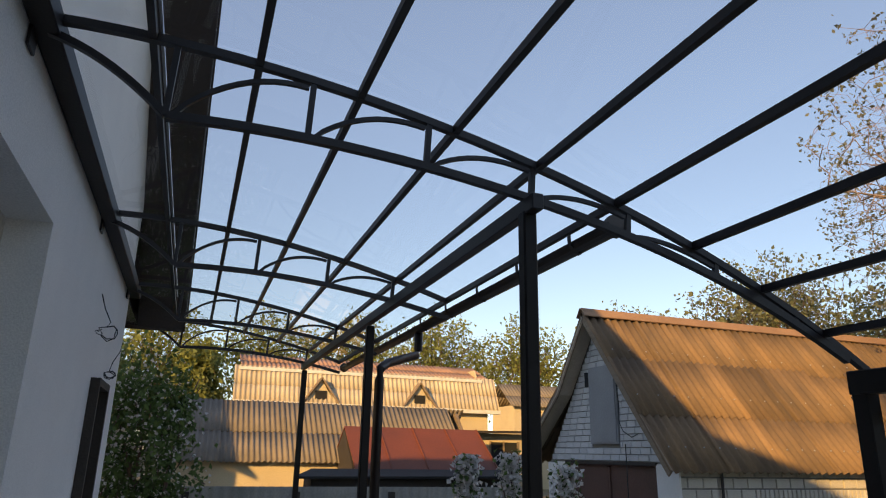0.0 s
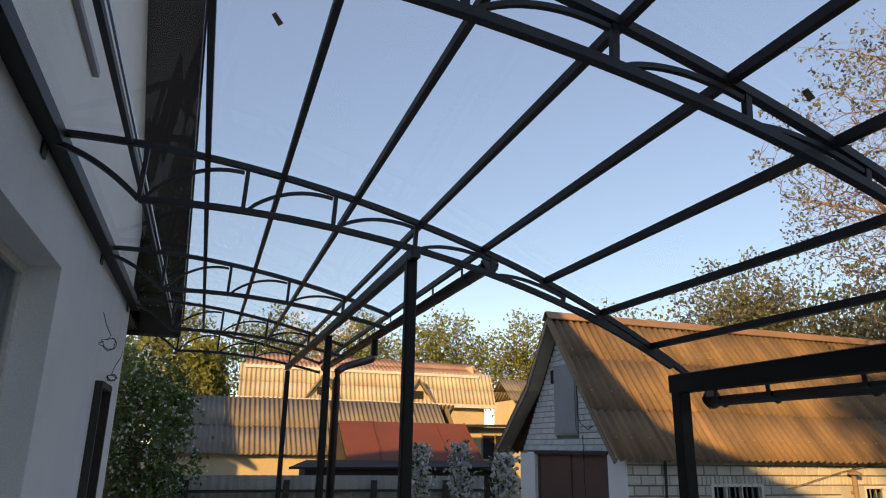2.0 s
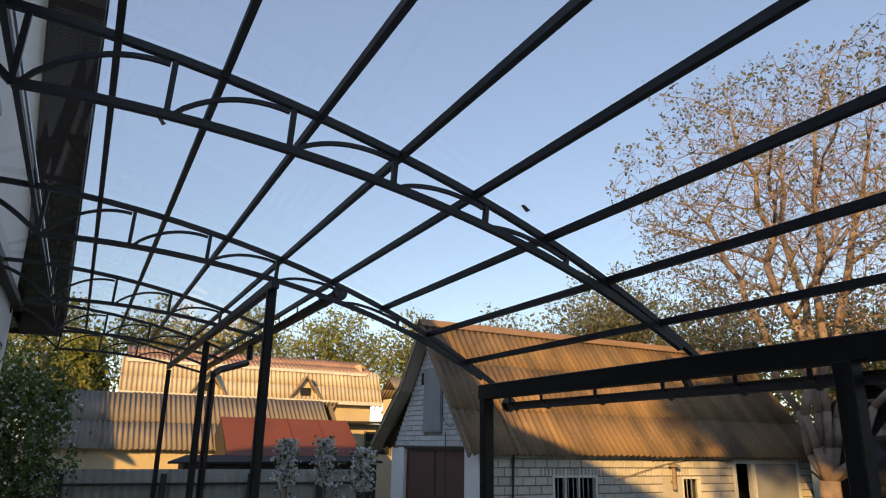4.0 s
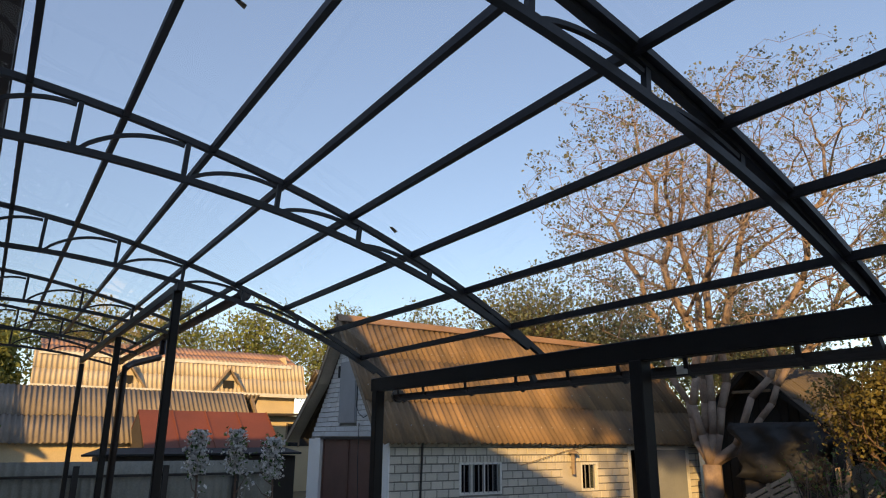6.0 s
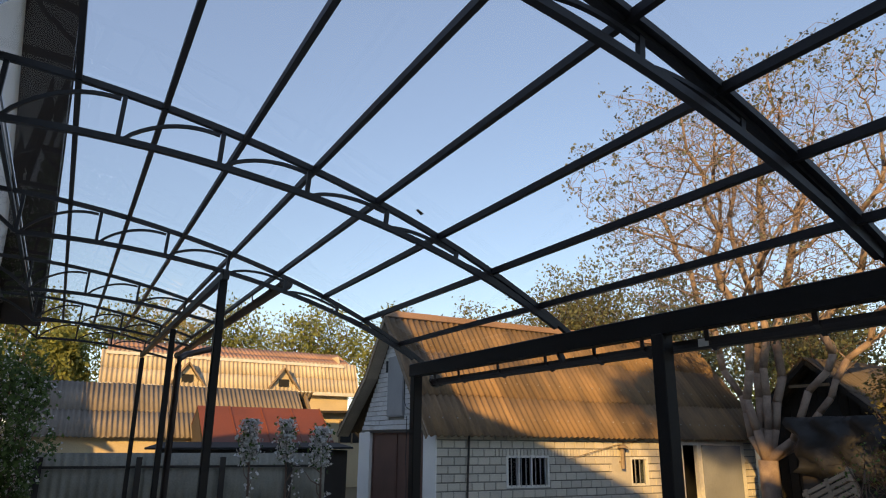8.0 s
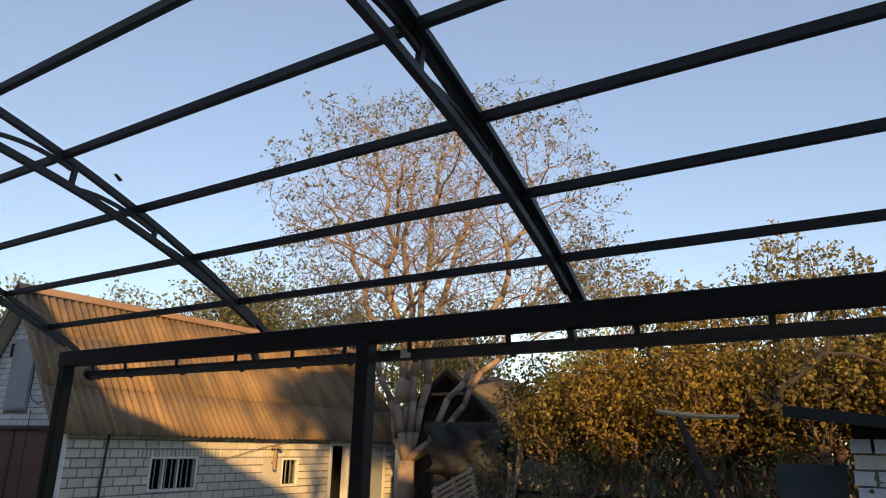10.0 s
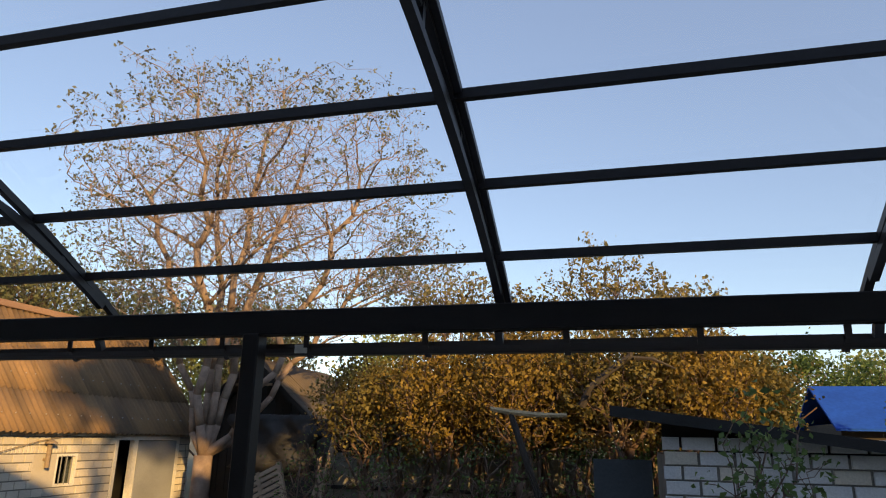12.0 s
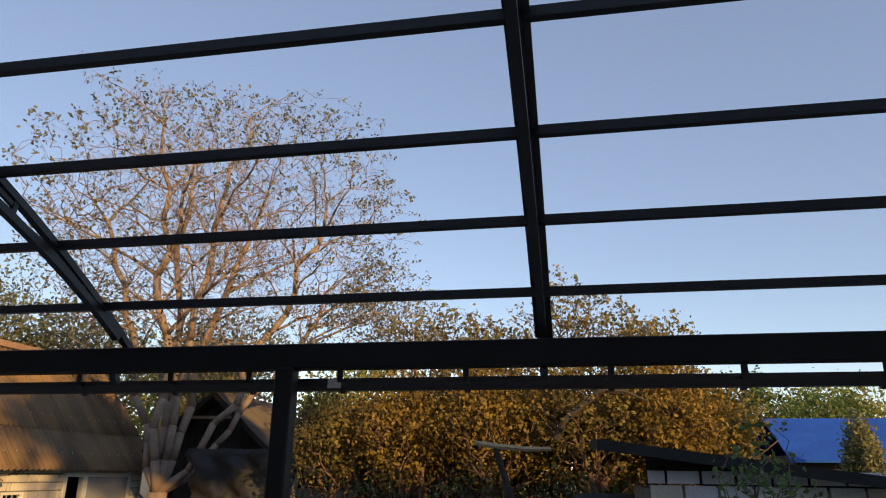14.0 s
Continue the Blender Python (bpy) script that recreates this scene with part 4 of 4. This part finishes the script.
# golden hedge of young trees behind the yard
for k, (x, y, z, sx, sy, sz) in enumerate(((13.9, 2.7, 1.95, 1.1, 1.15, 1.25), (13.5, 1.1, 2.05, 1.1, 1.25, 1.3), (13.2, -0.6, 2.15, 1.1, 1.3, 1.35), (13.1, -2.3, 2.2, 1.1, 1.3, 1.3), (13.2, -3.7, 2.2, 1.0, 0.95, 1.2))):
    fruit_tree = grown_tree("tree", "small spreading fruit tree with golden young leaves", (x, y, -0.3), (x, y, 0.6), (x, y, z + 0.3), (sx, sy, sz - 0.25), 1100, 40 + k, M_LEAF_GOLD if k % 3 else M_LEAF_OLIVE, 0.055, 15, 0.11, M_TWIG, 6, 0.012, 0.05)
    if k == 3:
        part("limb", Mesh().pipe([(12.3, -1.75, 2.2), (12.2, -1.9, 2.48), (12.2, -2.2, 2.74), (12.2, -2.57, 3.0), (12.2, -2.64, 3.3)], [0.07, 0.065, 0.06, 0.05, 0.035], 7).pipe([(12.2, -2.55, 2.98), (12.2, -2.92, 2.96), (12.25, -3.28, 2.8)], [0.04, 0.03, 0.015], 6), M_DARKWOOD, fruit_tree, "crooked dark limb")
    bush("tree", "dense fruit tree with olive and golden leaves", (x + 1.3, y - 0.7, z + 0.3), (0.9, 1.2, 0.95), 340 + k, M_LEAF_OLIVE, 9000, 0.06, 8, None, 110)
    bush("bush", "low dark green shrub under the hedge", (x + 2.9, y - 0.3, 1.1), (0.5, 1.3, 0.9), 500 + k, M_LEAF_GRN, 6000, 0.055, 9, None, 90)
    grown_tree("bush", "thin bare twigs at the foot of the hedge", (x - 1.9, y + 0.3, -0.3), (x - 1.9, y + 0.3, 0.1), (x - 1.8, y + 0.2, 0.9), (0.6, 0.95, 0.85), 260, 140 + k, M_LEAF_GRN, 0.04, 4, 0.1, M_TWIG, 5, 0.01, 0.1, "bush")
# taller trees whose tops stand over the outer beam
for k, (x, y, z, sx, sy, sz) in enumerate(((14.2, 0.85, 3.9, 0.9, 1.2, 1.3), (14.1, -0.4, 3.7, 0.9, 1.0, 0.95), (14.0, -2.1, 4.15, 0.9, 1.2, 1.3), (13.9, -3.5, 3.75, 0.9, 1.0, 0.95))):
    grown_tree("tree", "slender tree with an open crown of golden young leaves", (x, y, -0.3), (x, y, 2.0), (x, y, z), (sx, sy, sz), 400, 60 + k, M_LEAF_TOP, 0.055, 18, 0.08, M_TWIG, 5, 0.012, 0.2)
# green trees beyond the hedge and round the blue-roofed shed
for k, (x, y, z, sx, sy, sz) in enumerate(((27.5, -8.6, 3.4, 1.4, 1.5, 1.9), (28, -11.2, 3.0, 1.5, 1.7, 1.9), (18.4, -5.2, 2.0, 0.8, 0.55, 1.4), (18.2, -8.6, 1.7, 0.6, 0.4, 1.2))):
    bush("tree", "leafy green tree beside the blue-roofed shed" if k < 2 else "small yellow-green tree in front of the blue-roofed shed", (x, y, z), (sx, sy, sz), 400 + k, M_LEAF_GRN if k < 2 else M_LEAF_PALE, 7000, 0.09 if k < 2 else 0.06, 8, None, 90)
# blossoming bush beside the house
bush("bush", "dense green bush covered in white blossom", (-0.35, 11.6, 1.55), (0.85, 0.8, 1.55), 70, M_LEAF_GRN, 9000, 0.06, 8, (M_BLOSSOM, 2600, 0.055), 110)
bush("tree", "yellow-green spring tree behind the outbuilding", (-2.6, 21, 3.1), (1.3, 1.2, 1.8), 71, M_LEAF_FAR, 7000, 0.12, 8, None, 90)
bush("tree", "bright yellow-green spring tree behind the outbuilding", (0.35, 31, 4.3), (1.15, 1.2, 1.9), 72, M_LEAF_FAR, 7000, 0.14, 8, None, 90)
# far wood
for k, (x, y, z, sx, sy, sz) in enumerate(((6, 60, 8.6, 5, 3, 4.5), (14, 62, 9.2, 5, 3, 4.5), (21, 58, 9.2, 5, 3, 4.5), (28, 55, 8.6, 5, 3, 4.5), (35, 52, 8.0, 5, 3, 4.5), (42, 46, 8.0, 5, 3, 4.5), (-2, 55, 7.0, 4, 3, 5), (-8, 45, 6, 4, 3, 5), (-14, 40, 6, 4, 3, 5))):
    grown_tree("tree", "far tall tree with fresh yellow-green leaves", (x, y, -0.3), (x, y, 2.5), (x, y, z), (sx, sy, sz), 800, 80 + k, M_LEAF_FAR, 0.2, 20, 0.45, M_TWIG, 7, 0.03, 0.15)
for k, (x, y, z) in enumerate(((28, 23, 4.6), (31, 17, 4.4), (33, 8, 4.0), (36, 1, 3.8), (37, -7, 3.4), (38, -15, 3.4), (36, -24, 3.4))):
    bush("tree", "far tree with thin young leaves", (x, y, z), (3.4, 3.4, 2.8), 100 + k, M_LEAF_FAR, 6000, 0.15, 9, None, 130)

# ---- hut, stores and brick shed beyond the yard ----
hut = thing("hut", "old dark timber hut with a weathered gable roof", "hut")
HX, HY, HZ = 17.0, 6.85, 3.55
part("wall", Mesh().box((HX, HY - 1.6, -0.3), (HX + 3.6, HY + 1.6, 1.95)), M_SHADE_BOARD, hut)
gb = part("gable", Mesh().hexa([(HX, HY - 1.6, 1.95), (HX + 0.1, HY - 1.6, 1.95), (HX + 0.1, HY + 1.6, 1.95), (HX, HY + 1.6, 1.95)], [(HX, HY - 0.03, HZ - 0.1), (HX + 0.1, HY - 0.03, HZ - 0.1), (HX + 0.1, HY + 0.03, HZ - 0.1), (HX, HY + 0.03, HZ - 0.1)]), M_SHADE_BOARD, hut, "boarded gable, colour blackened for shade")
for k in range(13):
    y = HY - 1.5 + k * 0.25
    part("board", Mesh().box((HX - 0.03, y - 0.115, 0.2), (HX - 0.004, y + 0.115, HZ - 0.2 - 0.9 * abs(y - HY))), M_SHADE_BOARD, gb)
part("window", Mesh().box((HX - 0.05, HY - 0.42, 2.12), (HX - 0.034, HY + 0.1, 2.45)), M_DARK, hut, "small dark loft opening")
part("collar_beam", Mesh().bar((HX - 0.5, HY - 0.52, 2.9), (HX - 0.5, HY + 0.52, 2.9), 0.05, 0.07), M_WOOD, hut)
for side in (-1, 1):
    up = Vector((0, side * 1.65, 1.95))
    along = Vector((0, -side * 1.95, 1.65)).normalized()
    foot = Vector((HX - 0.6, HY + side * 1.95, HZ - 1.65))
    clad(hut, foot if side < 0 else foot + Vector((4.6, 0, 0)), (1, 0, 0) if side < 0 else (-1, 0, 0), along, up, 4.6, 2.56, M_HUT, 0.17, 0.022, 1.1, 1.4, 30 + side)
    part("rafter", Mesh().bar((HX - 0.56, HY + side * 1.95, HZ - 1.73), (HX - 0.56, HY, HZ - 0.08), 0.05, 0.1), M_SHADE_BOARD, hut)
part("lean_to", Mesh().hexa([(HX + 0.2, HY - 1.95, 1.72), (HX + 4, HY - 1.95, 1.72), (HX + 4, HY - 3.1, 1.35), (HX + 0.2, HY - 3.1, 1.35)], [(HX + 0.2, HY - 1.95, 1.78), (HX + 4, HY - 1.95, 1.78), (HX + 4, HY - 3.1, 1.41), (HX + 0.2, HY - 3.1, 1.41)]), M_HUT, hut)
part("lean_to_wall", Mesh().box((HX + 0.5, HY - 2.9, -0.3), (HX + 3.8, HY - 1.62, 1.42)), M_SHADE_BOARD, hut)
tarp = Mesh()
n = 10
for j in range(n + 1):
    for i in range(n + 1):
        y = 4.1 + 2.1 * i / n
        z = 2.08 - 1.15 * j / n
        tarp.v.append((14.6 + 0.12 * math.sin(i * 1.7 + j * 0.6) + 0.1 * j / n, y + 0.1 * math.sin(j * 1.3), z - (0.12 * math.sin(i / n * math.pi) if j == n else 0)))
for j in range(n):
    for i in range(n):
        a = j * (n + 1) + i
        tarp.f.append((a, a + 1, a + n + 2, a + n + 1))
store = thing("store", "black tarpaulin draped over a stack of boards", "tarpaulin")
t_ob = part("tarpaulin", tarp, M_TARP, store, smooth=True)
md = t_ob.modifiers.new("thickness", "SOLIDIFY")
md.thickness = 0.02
part("board", Mesh().box((14.85, 4.2, -0.3), (15.6, 6.2, 2.02)), M_DARKWOOD, store)
back = thing("fence", "tall grey board fence at the back of the yard", "fence")
for k in range(34):
    y = 4.2 - k * 0.42
    part("board", Mesh().box((15.4 + 0.02 * (k % 2), y - 0.2, -0.3), (15.43 + 0.02 * (k % 2), y + 0.205, 1.24 + 0.05 * math.sin(k * 2.1))), M_FENCE, back)
part("fence_rail", Mesh().bar((15.36, 4.4, 0.55), (15.36, -10, 0.55), 0.05, 0.08), M_DARKWOOD, back)

brick_shed = thing("shed", "low white brick shed with a sloping dark felt roof", "shed")
SX, SY = 8.75, -2.83
part("wall", Mesh().box((SX + 0.02, SY - 3.6, -0.3), (SX + 2.2, SY - 0.02, 1.5)), M_MORTAR, brick_shed)
part("roof", Mesh().hexa([(8.45, SY - 4.2, 1.3), (11.6, SY - 4.2, 1.42), (11.6, SY + 0.55, 2.02), (8.45, SY + 0.55, 1.9)], [(8.45, SY - 4.2, 1.42), (11.6, SY - 4.2, 1.54), (11.6, SY + 0.55, 2.14), (8.45, SY + 0.55, 2.02)]), M_DARK, brick_shed, "thick dark felt roof slab")
part("infill", Mesh().hexa([(9.04, SY - 3.6, 1.2), (9.1, SY - 3.6, 1.2), (9.1, SY - 0.02, 1.6), (9.04, SY - 0.02, 1.6)], [(9.04, SY - 3.6, 1.42), (9.1, SY - 3.6, 1.42), (9.1, SY - 0.02, 1.86), (9.04, SY - 0.02, 1.86)]), M_DARKWOOD, brick_shed)
part("door", Mesh().box((9.5, SY + 0.1, -0.3), (9.56, SY + 0.8, 1.42)), M_SLATEBLUE, brick_shed)
blue = thing("shed", "shed under a bright blue tarpaulin roof", "shed")
part("wall", Mesh().box((20.2, -14, -0.3), (24, -7.7, 2.2)), M_DARKWOOD, blue)
part("roof", Mesh().hexa([(19.8, -14.2, 2.0), (19.8, -7.5, 2.0), (22, -7.5, 3.2), (22, -14.2, 3.2)], [(19.8, -14.2, 2.06), (19.8, -7.5, 2.06), (22, -7.5, 3.26), (22, -14.2, 3.26)]), M_BLUE, blue)
part("roof", Mesh().hexa([(22, -14.2, 3.2), (22, -7.5, 3.2), (24.2, -7.5, 2.0), (24.2, -14.2, 2.0)], [(22, -14.2, 3.26), (22, -7.5, 3.26), (24.2, -7.5, 2.06), (24.2, -14.2, 2.06)]), M_BLUE, blue)

# ---- blossoming saplings by the fence ----
def sapling(x, y, z, h, seed):
    """Upright twig thick with white blossom."""
    rng = np.random.default_rng(seed)
    s = thing("sapling", "young fruit sapling thick with white blossom", "tree", "blossoming saplings", at=(x, y, -0.3))
    wood = Mesh().pipe([(x + 0.1, y, -0.3), (x + 0.04, y + 0.03, z * 0.5), (x, y, z + h)], [0.03, 0.018, 0.006], 6)
    c = []
    for k in range(7):
        zz = z - 0.9 + k * 0.17
        d = rng.normal(size=2)
        q = (x + 0.12 * d[0], y + 0.12 * d[1], zz + 0.25)
        wood.pipe([(x + 0.04, y, zz), ((x + q[0]) / 2, (y + q[1]) / 2, zz + 0.08), q], [0.01, 0.007, 0.003], 4)
        c.append(np.array(q) + rng.normal(0, 0.04, (6, 3)))
    part("stem", wood, M_TWIG, s)
    col = np.stack([x + rng.normal(0, 0.06, 700), y + rng.normal(0, 0.06, 700), rng.uniform(z - 0.12, z + h, 700)], 1)
    c = np.concatenate([col] + c)
    quads("blossom", leaf_quads(c, 0.05, rng, 1.0), M_BLOSSOM, s)
    quads("crown", leaf_quads(c[::4] + rng.normal(0, 0.04, (len(c[::4]), 3)), 0.04, rng), M_LEAF_GRN, s)


for k, (x, y, z, h) in enumerate(((3.06, 6.71, 1.32, 0.46), (3.7, 7.05, 1.3, 0.5), (4.04, 6.43, 1.25, 0.44))):
    sapling(x, y, z, h, 200 + k)

# ---- garage details ----
def bars(parent, hole, n, mat):
    s0, s1, z0, z1 = hole
    for a, b, c, d in ((s0, s1, z0, z0 + 0.05), (s0, s1, z1 - 0.05, z1), (s0, s0 + 0.05, z0 + 0.05, z1 - 0.05), (s1 - 0.05, s1, z0 + 0.05, z1 - 0.05)):
        part("window_frame", gbox(Mesh(), a, b, 0.0, 0.09, c, d), M_WHITE, parent)
    for k in range(1, n):
        s = s0 + (s1 - s0) * k / n
        part("bar", gbox(Mesh(), s - 0.008, s + 0.008, -0.005, 0.012, z0 + 0.03, z1 - 0.03), mat, parent)


w1 = part("window", gbox(Mesh(), WIN1[0] + 0.05, WIN1[1] - 0.05, 0.12, 0.13, WIN1[2] + 0.05, WIN1[3] - 0.05), M_GLASS, garage, "barred garage window with a pale wooden frame")
bars(w1, WIN1, 9, M_GREYP)
for s in (WIN1[0] + 0.34, WIN1[0] + 0.66):
    part("mullion", gbox(Mesh(), s - 0.02, s + 0.02, 0.04, 0.1, WIN1[2] + 0.05, WIN1[3] - 0.05), M_WHITE, w1)
w2 = part("window", gbox(Mesh(), WIN2[0] + 0.6, WIN2[1] - 0.05, 0.12, 0.13, WIN2[2] + 0.05, WIN2[3] - 0.05), M_GLASS, garage, "small window half boarded with pale plywood")
bars(w2, (WIN2[0] + 0.55, WIN2[1], WIN2[2], WIN2[3]), 4, M_GREYP)
part("board", gbox(Mesh(), WIN2[0], WIN2[0] + 0.55, 0.0, 0.05, WIN2[2], WIN2[3]), M_BLOCK, w2, "pale plywood board")
# near-black sheet added behind the glass as the interior's shade
part("lining", gbox(Mesh(), 0.4, G_LEN - 0.4, 0.9, 0.95, GB, G_EAVE - 0.05), M_DARK, garage, "added dark sheet for the unlit garage interior")
dg = part("door", gbox(Mesh(), 7.36, 8.74, -0.03, 0.02, GB, 1.46), M_GREYP, garage, "pale grey plank door standing open")
for a, b in ((6.62, 6.7), (7.2, 7.34), (8.76, 8.88)):
    part("door_post", gbox(Mesh(), a, b, -0.02, 0.1, GB, 1.47), M_WHITE, dg)
part("door_head", gbox(Mesh(), 6.62, 8.88, -0.02, 0.1, 1.47, 1.56), M_WHITE, dg)
# capped vent pipe on the block wall, gives no light
pole = part("wall_lamp", Mesh().pipe([gp(4.7, -0.1, 0.95), gp(4.7, -0.1, 1.4)], 0.045, 10).pipe([gp(4.7, -0.12, 1.4), gp(4.7, -0.12, 1.43), gp(4.7, -0.12, 1.47)], [0.12, 0.11, 0.03], 12).bar(gp(4.7, -0.1, 1.1), gp(4.7, 0.02, 1.1), 0.04, 0.04), M_WOOD)
tagged(pole, "rusty capped vent pipe fixed to the block wall", "pipe")
rod = part("stick", Mesh().pipe([gp(0.55, -0.24, GB), gp(0.65, -0.12, 0.75), gp(0.74, -0.03, 1.64)], 0.022, 6), M_DARKWOOD)
tagged(rod, "dark wooden stick leaning on the garage wall", "stick")
# thin rod fixed slantwise on the wall
line = part("clothes_line", Mesh().pipe([gp(3.2, -0.06, 1.16), gp(4.5, -0.05, 1.45), gp(5.9, -0.03, 1.66)], 0.008, 5), M_WOOD)
tagged(line, "thin pale rod fixed slantwise on the wall", "rod")

grown_tree("sapling", "young green-leaved tree beside the brick shed", (7.1, -3.5, -0.3), (7.1, -3.5, 0.5), (7.1, -3.6, 1.45), (0.35, 0.5, 0.75), 110, 260, M_LEAF_GRN, 0.05, 7, 0.06, M_TWIG, 4, 0.008, 0.1)

# ---- yard clutter by the hut ----
pallet = thing("pallet", "weathered wooden pallet leaning on the stack", "pallet", at=(13.6, 4.2, -0.3))
px, py = Vector((-0.1, 0.85, -0.45)).normalized(), Vector((0.35, 0.4, 0.75)).normalized()
for k in range(7):
    o = Vector((13.5, 4.15, 0.42)) + py * (k * 0.13)
    part("slat", Mesh().sweep([tuple(o), tuple(o + px * 1.1)], 0.09, 0.02, tuple(px.cross(py))), M_WOOD, pallet)
for k in range(3):
    o = Vector((13.53, 4.15, 0.42)) + px * (0.05 + k * 0.48)
    part("bearer", Mesh().sweep([tuple(o), tuple(o + py * 0.85)], 0.08, 0.09, tuple(px.cross(py))), M_WOOD, pallet)
for k, (y0, y1, z1) in enumerate(((3.75, 3.6, 1.85), (3.65, 3.95, 1.2), (4.0, 3.85, 1.0))):
    pl = part("plank", Mesh().sweep([(13.9, y0, -0.3), (14.5, y1, z1)], 0.1, 0.03, (1, 0, 0)), M_WOOD)
    tagged(pl, "rough plank leaning against the stack", "plank", "leaning planks")
snag = thing("tree", "dead sawn-off tree with one pale broken branch", "tree", at=(9.35, -1.75, -0.3))
part("trunk", Mesh().pipe([(9.35, -1.75, -0.3), (9.3, -1.5, 0.6), (9.18, -1.25, 1.35), (9.08, -1.1, 1.85), (9.05, -1.06, 1.98)], [0.06, 0.05, 0.045, 0.042, 0.035], 8), M_DARKWOOD, snag)
part("branch", Mesh().pipe([(9.05, -0.82, 2.0), (9.05, -1.06, 1.96), (9.1, -1.4, 1.93), (9.15, -1.75, 1.93)], [0.03, 0.04, 0.035, 0.028], 6), M_SNAG, snag, "broken branch, coloured pale as if sunlit")

# ---- masonry pieces ----
CACHE = {}


def piece(name, parent, size, mat, centre, turn):
    """One brick or block that shares its mesh with alike ones."""
    key = (name, mat.name, *[round(c, 3) for c in size])
    if key not in CACHE:
        a, b, c = (q / 2 for q in size)
        e = 0.006
        m = Mesh().hexa([(-a, -b + e, -c), (a, -b + e, -c), (a, b, -c), (-a, b, -c)], [(-a, -b + e, c), (a, -b + e, c), (a, b, c), (-a, b, c)])
        m.add([(-a, -b + e, -c), (a, -b + e, -c), (a, -b + e, c), (-a, -b + e, c), (-a + e, -b, -c + e), (a - e, -b, -c + e), (a - e, -b, c - e), (-a + e, -b, c - e)], [(0, 1, 5, 4), (1, 2, 6, 5), (2, 3, 7, 6), (3, 0, 4, 7), (4, 5, 6, 7)])
        CACHE[key] = m.data(name, mat)
    ob = new(name, CACHE[key])
    ob.parent = parent
    ob.matrix_basis = Matrix.Translation(centre) @ turn
    return ob


prng = random.Random(8)
turn_long = Matrix.Rotation(math.atan2(GD.y, GD.x), 4, "Z")
turn_front = Matrix.Rotation(math.atan2(GD.y, GD.x) - math.pi / 2, 4, "Z")
CH, BL = 0.16, 0.275
zz, row = G_EAVE - 0.01, 0
rest = Mesh()
while zz - CH > GB - 0.1:
    s = 0.0 - (BL / 2 if row % 2 else 0)
    while s < G_LEN:
        upright = row in (2,) and 1.25 < s + 0.05 < 5.3
        bl = 0.088 if upright else BL
        a, b = max(0.005, s + 0.01), min(G_LEN, s + bl - 0.01)
        clear = [(a, b)]
        for q in holes:
            if q[2] - 0.02 < zz - CH / 2 < q[3] + 0.02:
                clear = [(c, d) for a1, b1 in clear for c, d in ((a1, min(b1, q[0])), (max(a1, q[1]), b1)) if d - c > 0.03]
        for c, d in clear:
            if d - c < 0.03:
                continue
            mid_p = gp((c + d) / 2, 0.014 + prng.uniform(-0.003, 0.003), zz - CH / 2)
            if zz - CH > 0.25:
                piece("block", long_wall, (round(d - c, 2), 0.03, CH - 0.024), M_BLOCK, mid_p, turn_long)
            else:
                gbox(rest, c, d, 0.0, 0.03, zz - CH + 0.008, zz - 0.008)
        s += bl
    zz -= CH
    row += 1
tagged(part("lower_block", rest, M_BLOCK, long_wall), kind="stuff")
gh, zz, row = 0.106, G_EAVE + 0.03, 0
while zz + gh < G_RIDGE - 0.12:
    half = (G_RIDGE - 0.1 - zz - gh) / (G_RIDGE - 0.1 - G_EAVE) * (mid - 0.05)
    w = mid - half - (0.13 if row % 2 else 0)
    while w < mid + half:
        a, b = max(mid - half, w + 0.005), min(mid + half, w + 0.255)
        spans = [(a, b)]
        if HW[2] - 0.06 < zz + gh / 2 < HW[3] + 0.02:
            spans = [(c, d) for c, d in ((a, min(b, HW[0] - 0.04)), (max(a, HW[1] + 0.04), b)) if d - c > 0.03]
        for c, d in spans:
            if d - c > 0.03:
                piece("brick", front_gable, (round(d - c, 2), 0.03, gh - 0.012), M_BRICK, gp(0.012 + prng.uniform(-0.003, 0.003), (c + d) / 2, zz + gh / 2), turn_front)
        w += 0.26
    zz += gh
    row += 1
# brick shed wall, the side towards the yard
shed_wall = [o for o in brick_shed.children if o.name.startswith("wall")][0]
turn_shed = Matrix.Rotation(-math.pi / 2, 4, "Z")
zz, row = 1.7, 0
while zz > -0.3:
    y = SY + (0.0 if row % 2 else 0.18)
    while y > SY - 3.6:
        a, b = max(y - 0.36, SY - 3.6), min(y - 0.016, SY)
        if b - a > 0.05:
            piece("brick", shed_wall, (round(b - a, 2), 0.05, 0.138), M_BRICK if prng.random() < 0.75 else M_BLOCK, (SX + 0.01 + prng.uniform(-0.006, 0.006), (a + b) / 2, zz - 0.078), turn_shed)
        y -= 0.372
    zz -= 0.156
    row += 1

for ob in [o for o in scene.objects if o.type == "EMPTY" and o.parent is None]:
    keep_place(ob)
# the three houses beyond the fence share one plot, set nearer to the yard
PLOT = Matrix.Translation((0.75, -1.9, -0.3)) @ Matrix.Diagonal((0.85, 0.85, 0.85, 1)) @ Matrix.Translation((-0.45, 1.9, 0.3))
for ob in (barn, villa, annex):
    ob.matrix_basis = PLOT @ Matrix.Diagonal((1, 1, 1.1 if ob is barn else 1.0, 1))
